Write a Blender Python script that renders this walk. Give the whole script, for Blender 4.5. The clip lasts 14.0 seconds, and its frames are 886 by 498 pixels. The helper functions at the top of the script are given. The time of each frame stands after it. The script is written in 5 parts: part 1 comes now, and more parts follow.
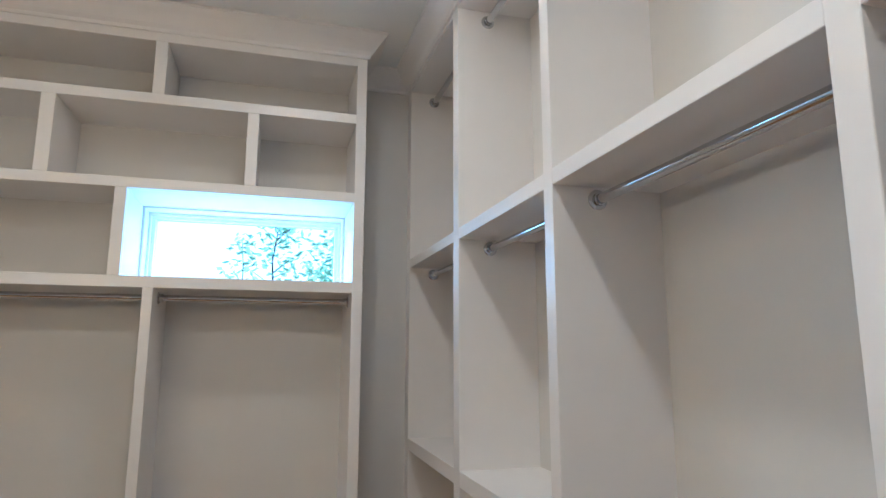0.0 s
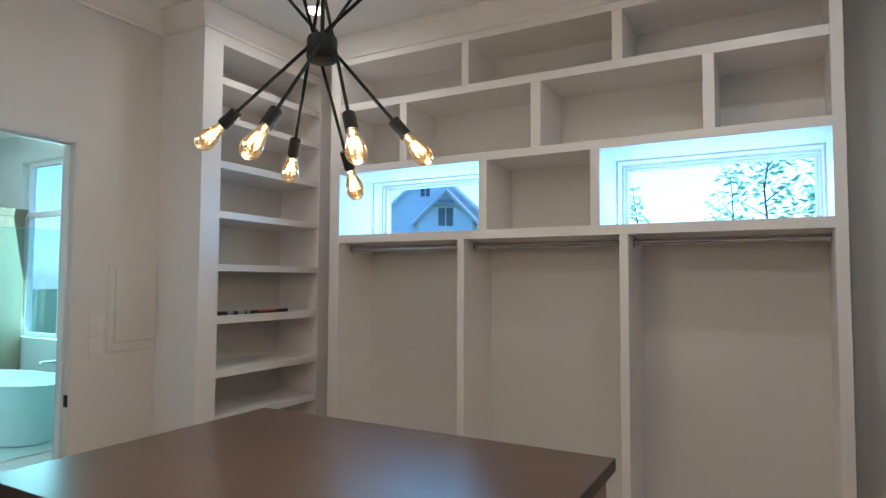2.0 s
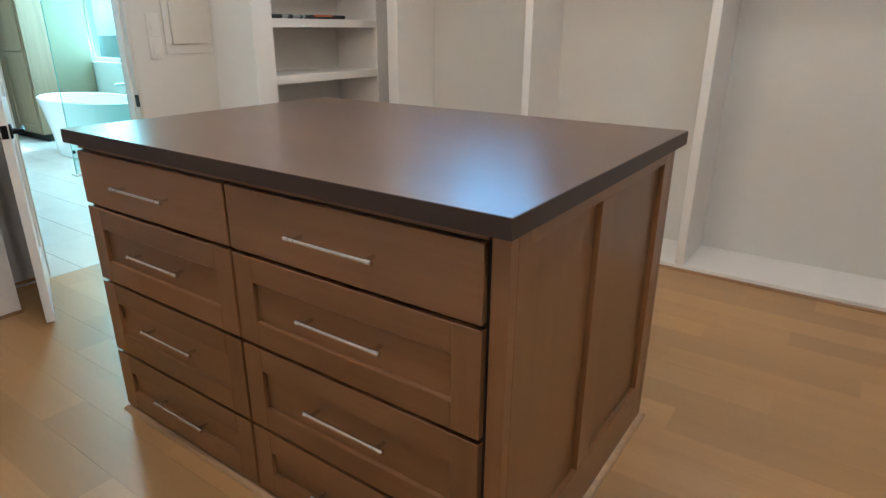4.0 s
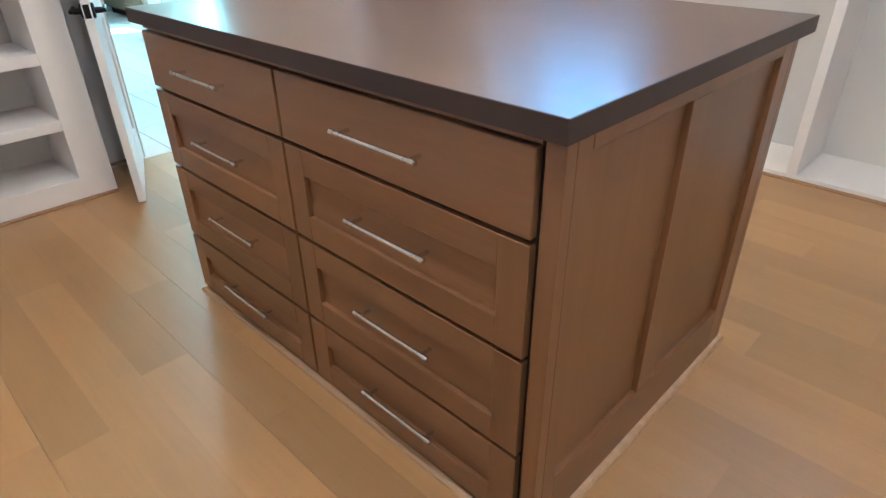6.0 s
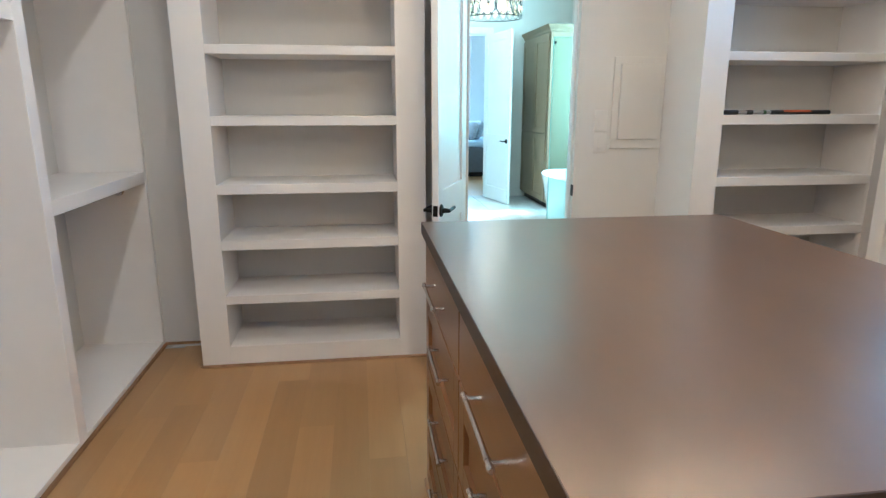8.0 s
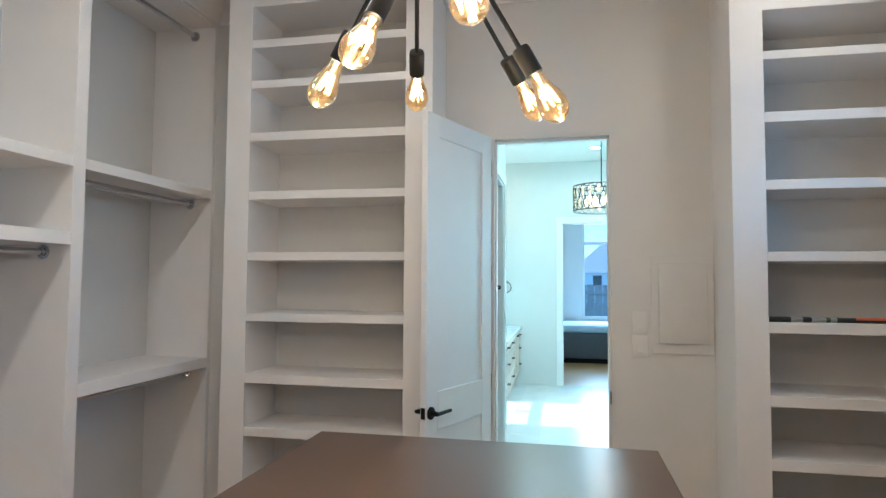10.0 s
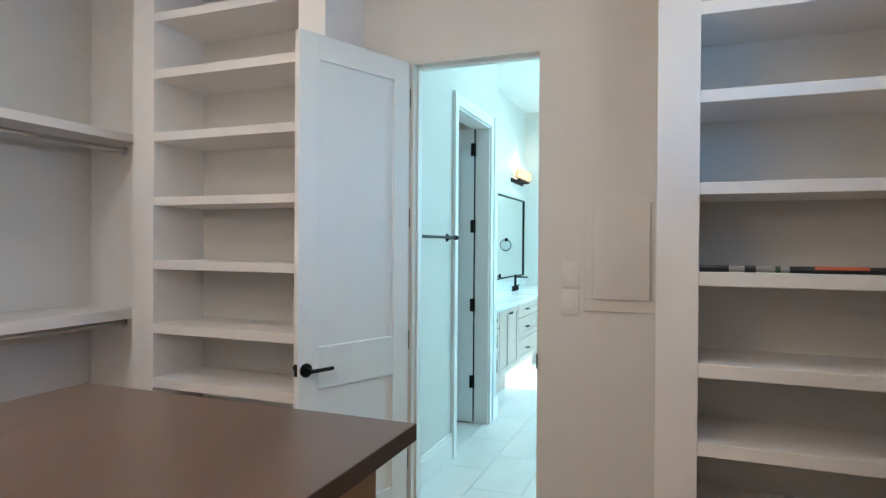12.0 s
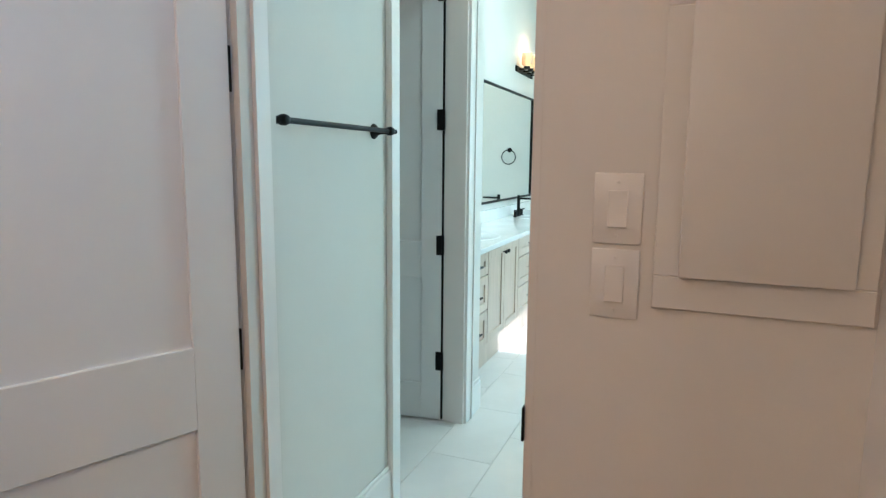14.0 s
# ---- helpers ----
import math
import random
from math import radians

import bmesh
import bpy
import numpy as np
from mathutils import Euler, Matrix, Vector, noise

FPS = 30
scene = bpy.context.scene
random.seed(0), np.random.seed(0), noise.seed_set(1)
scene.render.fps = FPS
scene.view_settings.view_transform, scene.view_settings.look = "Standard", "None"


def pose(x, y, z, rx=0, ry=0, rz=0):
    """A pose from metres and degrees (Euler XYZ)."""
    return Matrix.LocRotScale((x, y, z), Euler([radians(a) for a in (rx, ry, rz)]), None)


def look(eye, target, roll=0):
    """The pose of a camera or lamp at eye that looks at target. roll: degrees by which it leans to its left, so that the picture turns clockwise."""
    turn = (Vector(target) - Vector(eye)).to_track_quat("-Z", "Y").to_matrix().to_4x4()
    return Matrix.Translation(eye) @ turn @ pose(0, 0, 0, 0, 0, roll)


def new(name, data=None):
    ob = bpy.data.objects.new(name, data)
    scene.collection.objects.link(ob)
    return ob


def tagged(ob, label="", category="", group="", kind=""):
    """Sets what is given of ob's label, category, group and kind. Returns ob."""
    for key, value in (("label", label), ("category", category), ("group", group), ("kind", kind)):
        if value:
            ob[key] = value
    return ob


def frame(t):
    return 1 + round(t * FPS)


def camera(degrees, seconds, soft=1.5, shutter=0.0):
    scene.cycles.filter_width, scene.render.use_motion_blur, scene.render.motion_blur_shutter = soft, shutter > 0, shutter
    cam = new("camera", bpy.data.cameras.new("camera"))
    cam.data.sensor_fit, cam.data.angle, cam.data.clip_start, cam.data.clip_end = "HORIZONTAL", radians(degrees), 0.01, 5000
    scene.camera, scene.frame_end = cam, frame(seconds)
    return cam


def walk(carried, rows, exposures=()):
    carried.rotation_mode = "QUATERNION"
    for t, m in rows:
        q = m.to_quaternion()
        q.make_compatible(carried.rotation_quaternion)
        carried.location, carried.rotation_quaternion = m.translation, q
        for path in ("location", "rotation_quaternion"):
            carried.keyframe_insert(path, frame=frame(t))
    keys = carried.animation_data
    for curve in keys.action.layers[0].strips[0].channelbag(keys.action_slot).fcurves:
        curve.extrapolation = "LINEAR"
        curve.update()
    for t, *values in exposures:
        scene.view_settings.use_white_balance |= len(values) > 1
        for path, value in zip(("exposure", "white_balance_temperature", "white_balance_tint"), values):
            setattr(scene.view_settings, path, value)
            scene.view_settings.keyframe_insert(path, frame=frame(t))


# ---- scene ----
cam = camera(72.6, 14.0, soft=1.4)
PATH = [
    (0, (0.002, 0.654, 1.579), (0.539, 2.552, 1.909), 0.1),
    (0.5, (0.119, 0.599, 1.598), (0.17, 2.583, 1.848), 0.1),
    (0.7, (0.16, 0.554, 1.606), (0.028, 2.537, 1.826), 0.1),
    (1, (0.193, 0.511, 1.606), (-0.208, 2.461, 1.793), 0.2),
    (1.5, (0.198, 0.465, 1.633), (-0.551, 2.314, 1.778), 0.2),
    (2, (0.159, 0.435, 1.617), (-0.806, 2.184, 1.72), 0.3),
    (2.5, (0.145, 0.461, 1.561), (-0.936, 2.144, 1.556), 0.3),
    (3, (0.132, 0.481, 1.479), (-0.985, 2.128, 1.283), 0.3),
    (3.5, (0.136, 0.5, 1.409), (-0.972, 2.105, 0.966), 0.4),
    (4, (0.137, 0.506, 1.326), (-0.936, 2.045, 0.635), 0.3),
    (4.2, (0.137, 0.505, 1.297), (-0.921, 2.015, 0.522), 0.4),
    (6.3, (0.129, 0.704, 1.3), (-1.16, 1.845, 0.281), -0.2),
    (6.5, (0.1, 0.741, 1.302), (-1.288, 1.797, 0.322), 0.5),
    (7, (0.063, 0.807, 1.34), (-1.543, 1.614, 0.464), 0.3),
    (7.3, (0.075, 0.898, 1.382), (-1.649, 1.539, 0.597), 0.3),
    (7.5, (0.096, 0.973, 1.403), (-1.7, 1.503, 0.701), 0.1),
    (8, (0.18, 1.167, 1.431), (-1.747, 1.429, 0.964), 0.0),
    (8.5, (0.176, 1.383, 1.484), (-1.804, 1.422, 1.198), 0.2),
    (9, (0.162, 1.678, 1.541), (-1.829, 1.537, 1.419), 0.3),
    (9.2, (0.169, 1.793, 1.561), (-1.819, 1.592, 1.499), 0.3),
    (11.3, (-0.156, 2.877, 1.557), (-2.056, 2.267, 1.694), 0.2),
    (11.5, (-0.241, 2.967, 1.543), (-2.131, 2.323, 1.651), 0.2),
    (12, (-0.549, 3.123, 1.468), (-2.414, 2.402, 1.455), 0.4),
    (12.5, (-1.005, 3.172, 1.43), (-2.848, 2.408, 1.281), 0.5),
    (13, (-1.493, 3.139, 1.411), (-3.321, 2.364, 1.17), 0.5),
    (13.5, (-1.943, 2.993, 1.397), (-3.769, 2.225, 1.125), 0.6),
    (14, (-2.368, 2.772, 1.41), (-4.198, 2.018, 1.125), 0.5),
]
EXPOSURES = [(0.0, 1.12, 4500, 0), (0.5, 0.98, 4380, 0), (1.0, 0.90, 4450, 0), (2.0, 0.84, 4600, 0), (3.0, 0.98, 4520, 0), (3.5, 1.17, 4560, 0), (4.2, 1.68, 4620, 0), (6.3, 2.05, 4340, 2), (7.0, 2.03, 4300, 2), (7.5, 1.90, 4500, 0), (8.5, 1.44, 4550, 0), (9.0, 1.30, 4550, 0), (11.5, 1.20, 4640, 1), (12.0, 1.28, 4640, 2), (12.5, 1.38, 4800, 6), (13.0, 1.38, 4900, 11), (13.5, 1.20, 5050, 10), (14.0, 1.0, 5350, 14)]
walk(cam, [(t, look(eye, target, roll)) for t, eye, target, roll in PATH], EXPOSURES)

# ---- world, sun, large lights ----
world = bpy.data.worlds.new("sky")
scene.world = world
world.use_nodes = True
wn = world.node_tree
sky = wn.nodes.new("ShaderNodeTexSky")
sky.sky_type = "NISHITA"
sky.sun_disc = False
SUN_EL, SUN_AZ = 42.0, 0.0          # height over the horizon, and degrees east of +y
sky.sun_elevation, sky.sun_rotation = radians(SUN_EL), radians(SUN_AZ)
bg = wn.nodes["Background"]
bg.inputs["Strength"].default_value = 0.15
sky.dust_density, sky.ozone_density = 1.0, 2.0
tint = wn.nodes.new("ShaderNodeMix")
tint.data_type, tint.blend_type = "RGBA", "MULTIPLY"
tint.inputs["Factor"].default_value = 1.0
tint.inputs["B"].default_value = (0.86, 1.05, 1.30, 1)
wn.links.new(sky.outputs["Color"], tint.inputs["A"])
wn.links.new(tint.outputs["Result"], bg.inputs["Color"])

SUN_DIR = Vector((math.sin(radians(SUN_AZ)) * math.cos(radians(SUN_EL)), math.cos(radians(SUN_AZ)) * math.cos(radians(SUN_EL)), math.sin(radians(SUN_EL))))
sun = new("sun", bpy.data.lights.new("sun", "SUN"))
sun.data.energy, sun.data.angle, sun.data.color = 2.6, radians(0.5), (1.0, 0.95, 0.88)
sun.matrix_world = look(SUN_DIR * 40, (0, 0, 0))


def area(name, eye, target, sx, sy, watts, colour):
    a = new(name, bpy.data.lights.new(name, "AREA"))
    a.data.shape, a.data.size, a.data.size_y, a.data.energy, a.data.color = "RECTANGLE", sx, sy, watts, colour
    a.matrix_world = look(eye, target)
    return a


DAY = (0.40, 0.74, 1.0)
BATHDAY = (0.66, 1.0, 0.82)
BEDDAY = (0.74, 0.95, 1.0)
WARM = (1.0, 0.77, 0.56)
# the sky's light in the openings
area("window_light", (-2.10, 4.605, 2.17), (-2.10, 0, 1.2), 1.0, 0.34, 4.2, DAY)
area("window_light", (-0.16, 4.605, 2.17), (-0.16, 0, 1.2), 1.0, 0.34, 4.2, DAY)
area("bath_window_light", (-7.3, 4.36, 1.95), (-7.3, 0, 1.2), 1.5, 2.0, 36, BATHDAY)
area("bedroom_window_light", (-13.3, 3.1, 1.8), (0, 3.1, 1.2), 1.0, 2.0, 34, BEDDAY)


# ---- materials ----
def nodes_of(name):
    m = bpy.data.materials.new(name)
    m.use_nodes = True
    return m, m.node_tree, m.node_tree.nodes["Principled BSDF"]


def tex(nt, scale, detail=4.0, rough=0.5, stretch=(1, 1, 1), coord="Object"):
    tc = nt.nodes.new("ShaderNodeTexCoord")
    mp = nt.nodes.new("ShaderNodeMapping")
    mp.inputs["Scale"].default_value = stretch
    n = nt.nodes.new("ShaderNodeTexNoise")
    n.inputs["Scale"].default_value, n.inputs["Detail"].default_value, n.inputs["Roughness"].default_value = scale, detail, rough
    nt.links.new(tc.outputs[coord], mp.inputs["Vector"])
    nt.links.new(mp.outputs["Vector"], n.inputs["Vector"])
    return n, mp


def ramp(nt, src, stops):
    r = nt.nodes.new("ShaderNodeValToRGB")
    while len(r.color_ramp.elements) < len(stops):
        r.color_ramp.elements.new(0.5)
    for e, (p, c) in zip(r.color_ramp.elements, stops):
        e.position, e.color = p, (*c, 1)
    nt.links.new(src, r.inputs["Fac"])
    return r


def bump(nt, bsdf, height, strength, distance):
    b = nt.nodes.new("ShaderNodeBump")
    b.inputs["Strength"].default_value, b.inputs["Distance"].default_value = strength, distance
    nt.links.new(height, b.inputs["Height"])
    nt.links.new(b.outputs["Normal"], bsdf.inputs["Normal"])


def paint(name, colour, rough, vary=0.04, scale=3.0, grain=220.0, strength=0.15, distance=0.0006):
    m, nt, b = nodes_of(name)
    n, _ = tex(nt, scale, 6, 0.6)
    dark = tuple(c * (1 - vary) for c in colour)
    light = tuple(min(1, c * (1 + vary * 0.6)) for c in colour)
    r = ramp(nt, n.outputs["Fac"], [(0.3, dark), (0.7, light)])
    nt.links.new(r.outputs["Color"], b.inputs["Base Color"])
    g, _ = tex(nt, grain, 3, 0.6)
    mr = nt.nodes.new("ShaderNodeMapRange")
    mr.inputs["To Min"].default_value, mr.inputs["To Max"].default_value = rough - 0.06, rough + 0.08
    nt.links.new(n.outputs["Fac"], mr.inputs["Value"])
    nt.links.new(mr.outputs["Result"], b.inputs["Roughness"])
    bump(nt, b, g.outputs["Fac"], strength, distance)
    return m


def wood(name, dark, mid, light, rough, axis, scale=1.0, vary=0.25, coat=0.0, streak=0.22):
    """Wood with its grain along an axis of the object; each piece takes its own tone."""
    m, nt, b = nodes_of(name)
    st = [14.0, 14.0, 14.0]
    st["xyz".index(axis)] = 0.9
    st = tuple(s * scale for s in st)
    oi = nt.nodes.new("ShaderNodeObjectInfo")
    n, mp = tex(nt, 3.0, 8, 0.62, st)
    shift = nt.nodes.new("ShaderNodeMath")
    shift.operation = "MULTIPLY"
    shift.inputs[1].default_value = 40.0
    nt.links.new(oi.outputs["Random"], shift.inputs[0])
    comb = nt.nodes.new("ShaderNodeCombineXYZ")
    for k in "XYZ":
        nt.links.new(shift.outputs[0], comb.inputs[k])
    nt.links.new(comb.outputs[0], mp.inputs["Location"])
    r = ramp(nt, n.outputs["Fac"], [(0.25, dark), (0.5, mid), (0.78, light)])
    fine, _ = tex(nt, 60.0, 4, 0.7, tuple(1.0 if i != "xyz".index(axis) else 0.04 for i in range(3)))
    hs = nt.nodes.new("ShaderNodeHueSaturation")
    val = nt.nodes.new("ShaderNodeMapRange")
    val.inputs["To Min"].default_value, val.inputs["To Max"].default_value = 1 - vary, 1 + vary
    nt.links.new(oi.outputs["Random"], val.inputs["Value"])
    nt.links.new(val.outputs["Result"], hs.inputs["Value"])
    nt.links.new(r.outputs["Color"], hs.inputs["Color"])
    mix = nt.nodes.new("ShaderNodeMix")
    mix.data_type, mix.blend_type = "RGBA", "MULTIPLY"
    mix.inputs["Factor"].default_value = streak
    fr = ramp(nt, fine.outputs["Fac"], [(0.35, (0.62, 0.6, 0.58)), (0.6, (1, 1, 1))])
    nt.links.new(hs.outputs["Color"], mix.inputs["A"])
    nt.links.new(fr.outputs["Color"], mix.inputs["B"])
    nt.links.new(mix.outputs["Result"], b.inputs["Base Color"])
    rr = nt.nodes.new("ShaderNodeMapRange")
    rr.inputs["To Min"].default_value, rr.inputs["To Max"].default_value = rough - 0.06, rough + 0.08
    nt.links.new(n.outputs["Fac"], rr.inputs["Value"])
    nt.links.new(rr.outputs["Result"], b.inputs["Roughness"])
    b.inputs["Coat Weight"].default_value = coat
    b.inputs["Coat Roughness"].default_value = 0.3
    bump(nt, b, fine.outputs["Fac"], 0.12, 0.0006)
    return m


def metal(name, colour, rough):
    m, nt, b = nodes_of(name)
    b.inputs["Metallic"].default_value = 1.0
    n, _ = tex(nt, 90.0, 4, 0.6)
    r = ramp(nt, n.outputs["Fac"], [(0.3, tuple(c * 0.9 for c in colour)), (0.7, colour)])
    nt.links.new(r.outputs["Color"], b.inputs["Base Color"])
    mr = nt.nodes.new("ShaderNodeMapRange")
    mr.inputs["To Min"].default_value, mr.inputs["To Max"].default_value = rough * 0.8, rough * 1.3
    nt.links.new(n.outputs["Fac"], mr.inputs["Value"])
    nt.links.new(mr.outputs["Result"], b.inputs["Roughness"])
    return m


def glass(name, rough=0.0, tint=(1, 1, 1)):
    m, nt, b = nodes_of(name)
    b.inputs["Base Color"].default_value = (*tint, 1)
    b.inputs["Transmission Weight"].default_value, b.inputs["Roughness"].default_value = 1.0, rough
    return m


def thin_glass(name, tint):
    """Flat glass: clear through, with a mirror gloss that grows at grazing angles."""
    m, nt, b = nodes_of(name)
    clear, shine = nt.nodes.new("ShaderNodeBsdfTransparent"), nt.nodes.new("ShaderNodeBsdfGlossy")
    clear.inputs["Color"].default_value = (*tint, 1)
    shine.inputs["Roughness"].default_value = 0.0
    lw = nt.nodes.new("ShaderNodeLayerWeight")
    lw.inputs["Blend"].default_value = 0.5
    pw = nt.nodes.new("ShaderNodeMath")
    pw.operation = "POWER"
    pw.inputs[1].default_value = 5.0
    mr = nt.nodes.new("ShaderNodeMapRange")
    mr.inputs["To Min"].default_value, mr.inputs["To Max"].default_value = 0.04, 0.95
    mx = nt.nodes.new("ShaderNodeMixShader")
    nt.links.new(lw.outputs["Facing"], pw.inputs[0])
    nt.links.new(pw.outputs[0], mr.inputs["Value"])
    nt.links.new(mr.outputs["Result"], mx.inputs["Fac"])
    nt.links.new(clear.outputs[0], mx.inputs[1])
    nt.links.new(shine.outputs[0], mx.inputs[2])
    nt.links.new(mx.outputs[0], nt.nodes["Material Output"].inputs["Surface"])
    nt.nodes.remove(b)
    return m


def glow(name, colour, strength):
    m, nt, b = nodes_of(name)
    b.inputs["Emission Color"].default_value, b.inputs["Emission Strength"].default_value = (*colour, 1), strength
    b.inputs["Base Color"].default_value = (*colour, 1)
    return m


WALL = paint("wall_paint", (0.69, 0.666, 0.63), 0.62, 0.035, 1.6, 260, 0.25, 0.0008)
TRIM = paint("trim_paint", (0.82, 0.79, 0.765), 0.40, 0.03, 2.2, 140, 0.10, 0.0004)
CEIL = paint("ceiling_paint", (0.82, 0.82, 0.80), 0.75, 0.03, 1.2, 200, 0.3, 0.001)
DOORP = paint("door_paint", (0.80, 0.80, 0.80), 0.38, 0.03, 2.0, 120, 0.08, 0.0004)
OAK = wood("oak_floor", (0.380, 0.212, 0.073), (0.410, 0.234, 0.084), (0.440, 0.258, 0.097), 0.34, "x", 0.24, 0.13, 0.25, 0.10)
OAKTRIM = wood("oak_trim", (0.36, 0.22, 0.11), (0.45, 0.29, 0.15), (0.52, 0.35, 0.19), 0.45, "x", 0.55, 0.1)
SHOEWOOD = wood("stained_shoe", (0.20, 0.105, 0.042), (0.26, 0.142, 0.060), (0.31, 0.18, 0.08), 0.45, "x", 0.55, 0.1)
TAUPE = wood("taupe_stained_wood", (0.195, 0.140, 0.085), (0.235, 0.172, 0.106), (0.27, 0.203, 0.128), 0.45, "z", 0.4, 0.06)
MAPLE = wood("stained_maple", (0.184, 0.084, 0.028), (0.220, 0.104, 0.037), (0.264, 0.131, 0.049), 0.34, "x", 0.28, 0.14, 0.3, 0.14)
MAPLE_V = wood("stained_maple_upright", (0.184, 0.084, 0.028), (0.220, 0.104, 0.037), (0.264, 0.131, 0.049), 0.34, "z", 0.28, 0.14, 0.3, 0.14)
TOPWOOD, tn, tbs = nodes_of("stained_top")
tno, _ = tex(tn, 2.0, 3, 0.5, (0.6, 3.0, 1.0))
tra = ramp(tn, tno.outputs["Fac"], [(0.2, (0.070, 0.039, 0.024)), (0.8, (0.098, 0.056, 0.036))])
tbl, _ = tex(tn, 1.6, 1, 0.4, (0.5, 1.3, 1.0))
tbr = ramp(tn, tbl.outputs["Fac"], [(0.3, (0.88, 0.88, 0.88)), (0.7, (1.14, 1.12, 1.10))])
tmx = tn.nodes.new("ShaderNodeMix")
tmx.data_type, tmx.blend_type = "RGBA", "MULTIPLY"
tmx.inputs["Factor"].default_value = 1.0
tn.links.new(tra.outputs["Color"], tmx.inputs["A"])
tn.links.new(tbr.outputs["Color"], tmx.inputs["B"])
tn.links.new(tmx.outputs["Result"], tbs.inputs["Base Color"])
tbs.inputs["Roughness"].default_value = 0.29
tbs.inputs["Specular IOR Level"].default_value = 1.0
# darker copy of the top's wood, with the shade of its sides painted in
EDGESHADE = wood("shaded_edge_wood", (0.036, 0.019, 0.013), (0.046, 0.025, 0.017), (0.056, 0.031, 0.021), 0.42, "x", 0.5, 0.05)
# near-black brown: the shade inside gaps and recesses, put into the colour
GAPSHADE = paint("gap_shade", (0.018, 0.010, 0.007), 0.6)
PALEWOOD = wood("pale_stained_wood", (0.45, 0.345, 0.27), (0.53, 0.42, 0.335), (0.60, 0.49, 0.40), 0.45, "z", 0.4, 0.08)
NICKEL = metal("brushed_nickel", (0.78, 0.76, 0.73), 0.22)
CHROME = metal("polished_chrome", (0.62, 0.62, 0.63), 0.10)
BLACK = paint("black_metal", (0.006, 0.0056, 0.0053), 0.45, 0.2, 20)
BLACK.node_tree.nodes["Principled BSDF"].inputs["Specular IOR Level"].default_value = 0.18
PLATE = paint("switch_plastic", (0.72, 0.695, 0.66), 0.32, 0.02)
TILE = paint("porcelain_tile", (0.74, 0.73, 0.71), 0.22, 0.06, 2.5, 80, 0.05, 0.0003)
GROUT = paint("grout", (0.52, 0.51, 0.49), 0.8)
TUBW = paint("acrylic_white", (0.85, 0.86, 0.86), 0.14, 0.01)
QUARTZ = paint("white_quartz", (0.80, 0.80, 0.79), 0.16, 0.06, 4)
GLASS = thin_glass("clear_glass", (0.96, 0.99, 1.0))
SHOWERG = thin_glass("shower_glass", (0.88, 0.985, 0.975))
AMBER = glass("bulb_glass", 0.0, (1.0, 0.75, 0.42))
ab = AMBER.node_tree.nodes["Principled BSDF"]
ab.inputs["Emission Color"].default_value, ab.inputs["Emission Strength"].default_value = (1.0, 0.46, 0.10, 1), 0.035
CRYSTAL = glass("crystal", 0.25, (1.0, 0.86, 0.64))
CRYSTAL.node_tree.nodes["Principled BSDF"].inputs["Transmission Weight"].default_value = 0.85
WARMCRYSTAL = glass("warm_crystal", 0.25, (1.0, 0.80, 0.52))
WARMCRYSTAL.node_tree.nodes["Principled BSDF"].inputs["Transmission Weight"].default_value = 0.45
GLASSEDGE = paint("green_glass_edge", (0.20, 0.42, 0.38), 0.12, 0.05, 8)
MIRROR = metal("mirror_silver", (0.92, 0.95, 0.93), 0.01)
FILAMENT = glow("filament", (1.0, 0.55, 0.16), 4.2)
CANLIGHT = glow("can_light_lens", (1.0, 0.86, 0.68), 6.0)
LAMPGLOW = glow("small_lamp", (1.0, 0.56, 0.22), 4.5)
SLATE = paint("grey_upholstery", (0.10, 0.105, 0.115), 0.9, 0.12, 30, 400, 0.4, 0.001)
LINEN = paint("pale_blue_bedding", (0.55, 0.66, 0.78), 0.85, 0.06, 6, 300, 0.4, 0.001)
PATTERN = paint("patterned_cushion", (0.42, 0.43, 0.44), 0.9, 0.5, 40, 300, 0.4, 0.001)
ROOFING = paint("roof_shingle", (0.62, 0.63, 0.64), 0.85, 0.25, 9)
SIDING = paint("white_siding", (0.84, 0.84, 0.83), 0.7, 0.06, 4)
FENCEW = paint("weathered_fence", (0.33, 0.31, 0.29), 0.85, 0.3, 8)
GRASS = paint("grass", (0.07, 0.11, 0.03), 0.95, 0.5, 3)
LEAF = paint("leaf", (0.30, 0.46, 0.28), 0.6, 0.3, 2)
lt = LEAF.node_tree
tl_ = lt.nodes.new("ShaderNodeBsdfTranslucent")
tl_.inputs["Color"].default_value = (0.66, 0.92, 0.62, 1)
ms = lt.nodes.new("ShaderNodeMixShader")
ms.inputs["Fac"].default_value = 0.6
lt.links.new(lt.nodes["Principled BSDF"].outputs["BSDF"], ms.inputs[1])
lt.links.new(tl_.outputs["BSDF"], ms.inputs[2])
lt.links.new(ms.outputs["Shader"], lt.nodes["Material Output"].inputs["Surface"])
BARK = paint("bark", (0.10, 0.075, 0.055), 0.9, 0.3, 9)
PANEDARK = paint("far_pane", (0.05, 0.06, 0.075), 0.1)
TOOLBLACK = paint("black_enamel", (0.012, 0.012, 0.013), 0.3)
TOOLWHITE = paint("white_label", (0.30, 0.29, 0.28), 0.4)
TOOLGREEN = paint("green_band", (0.03, 0.08, 0.03), 0.4)
TOOLORANGE = paint("orange_paint", (0.48, 0.11, 0.035), 0.38)


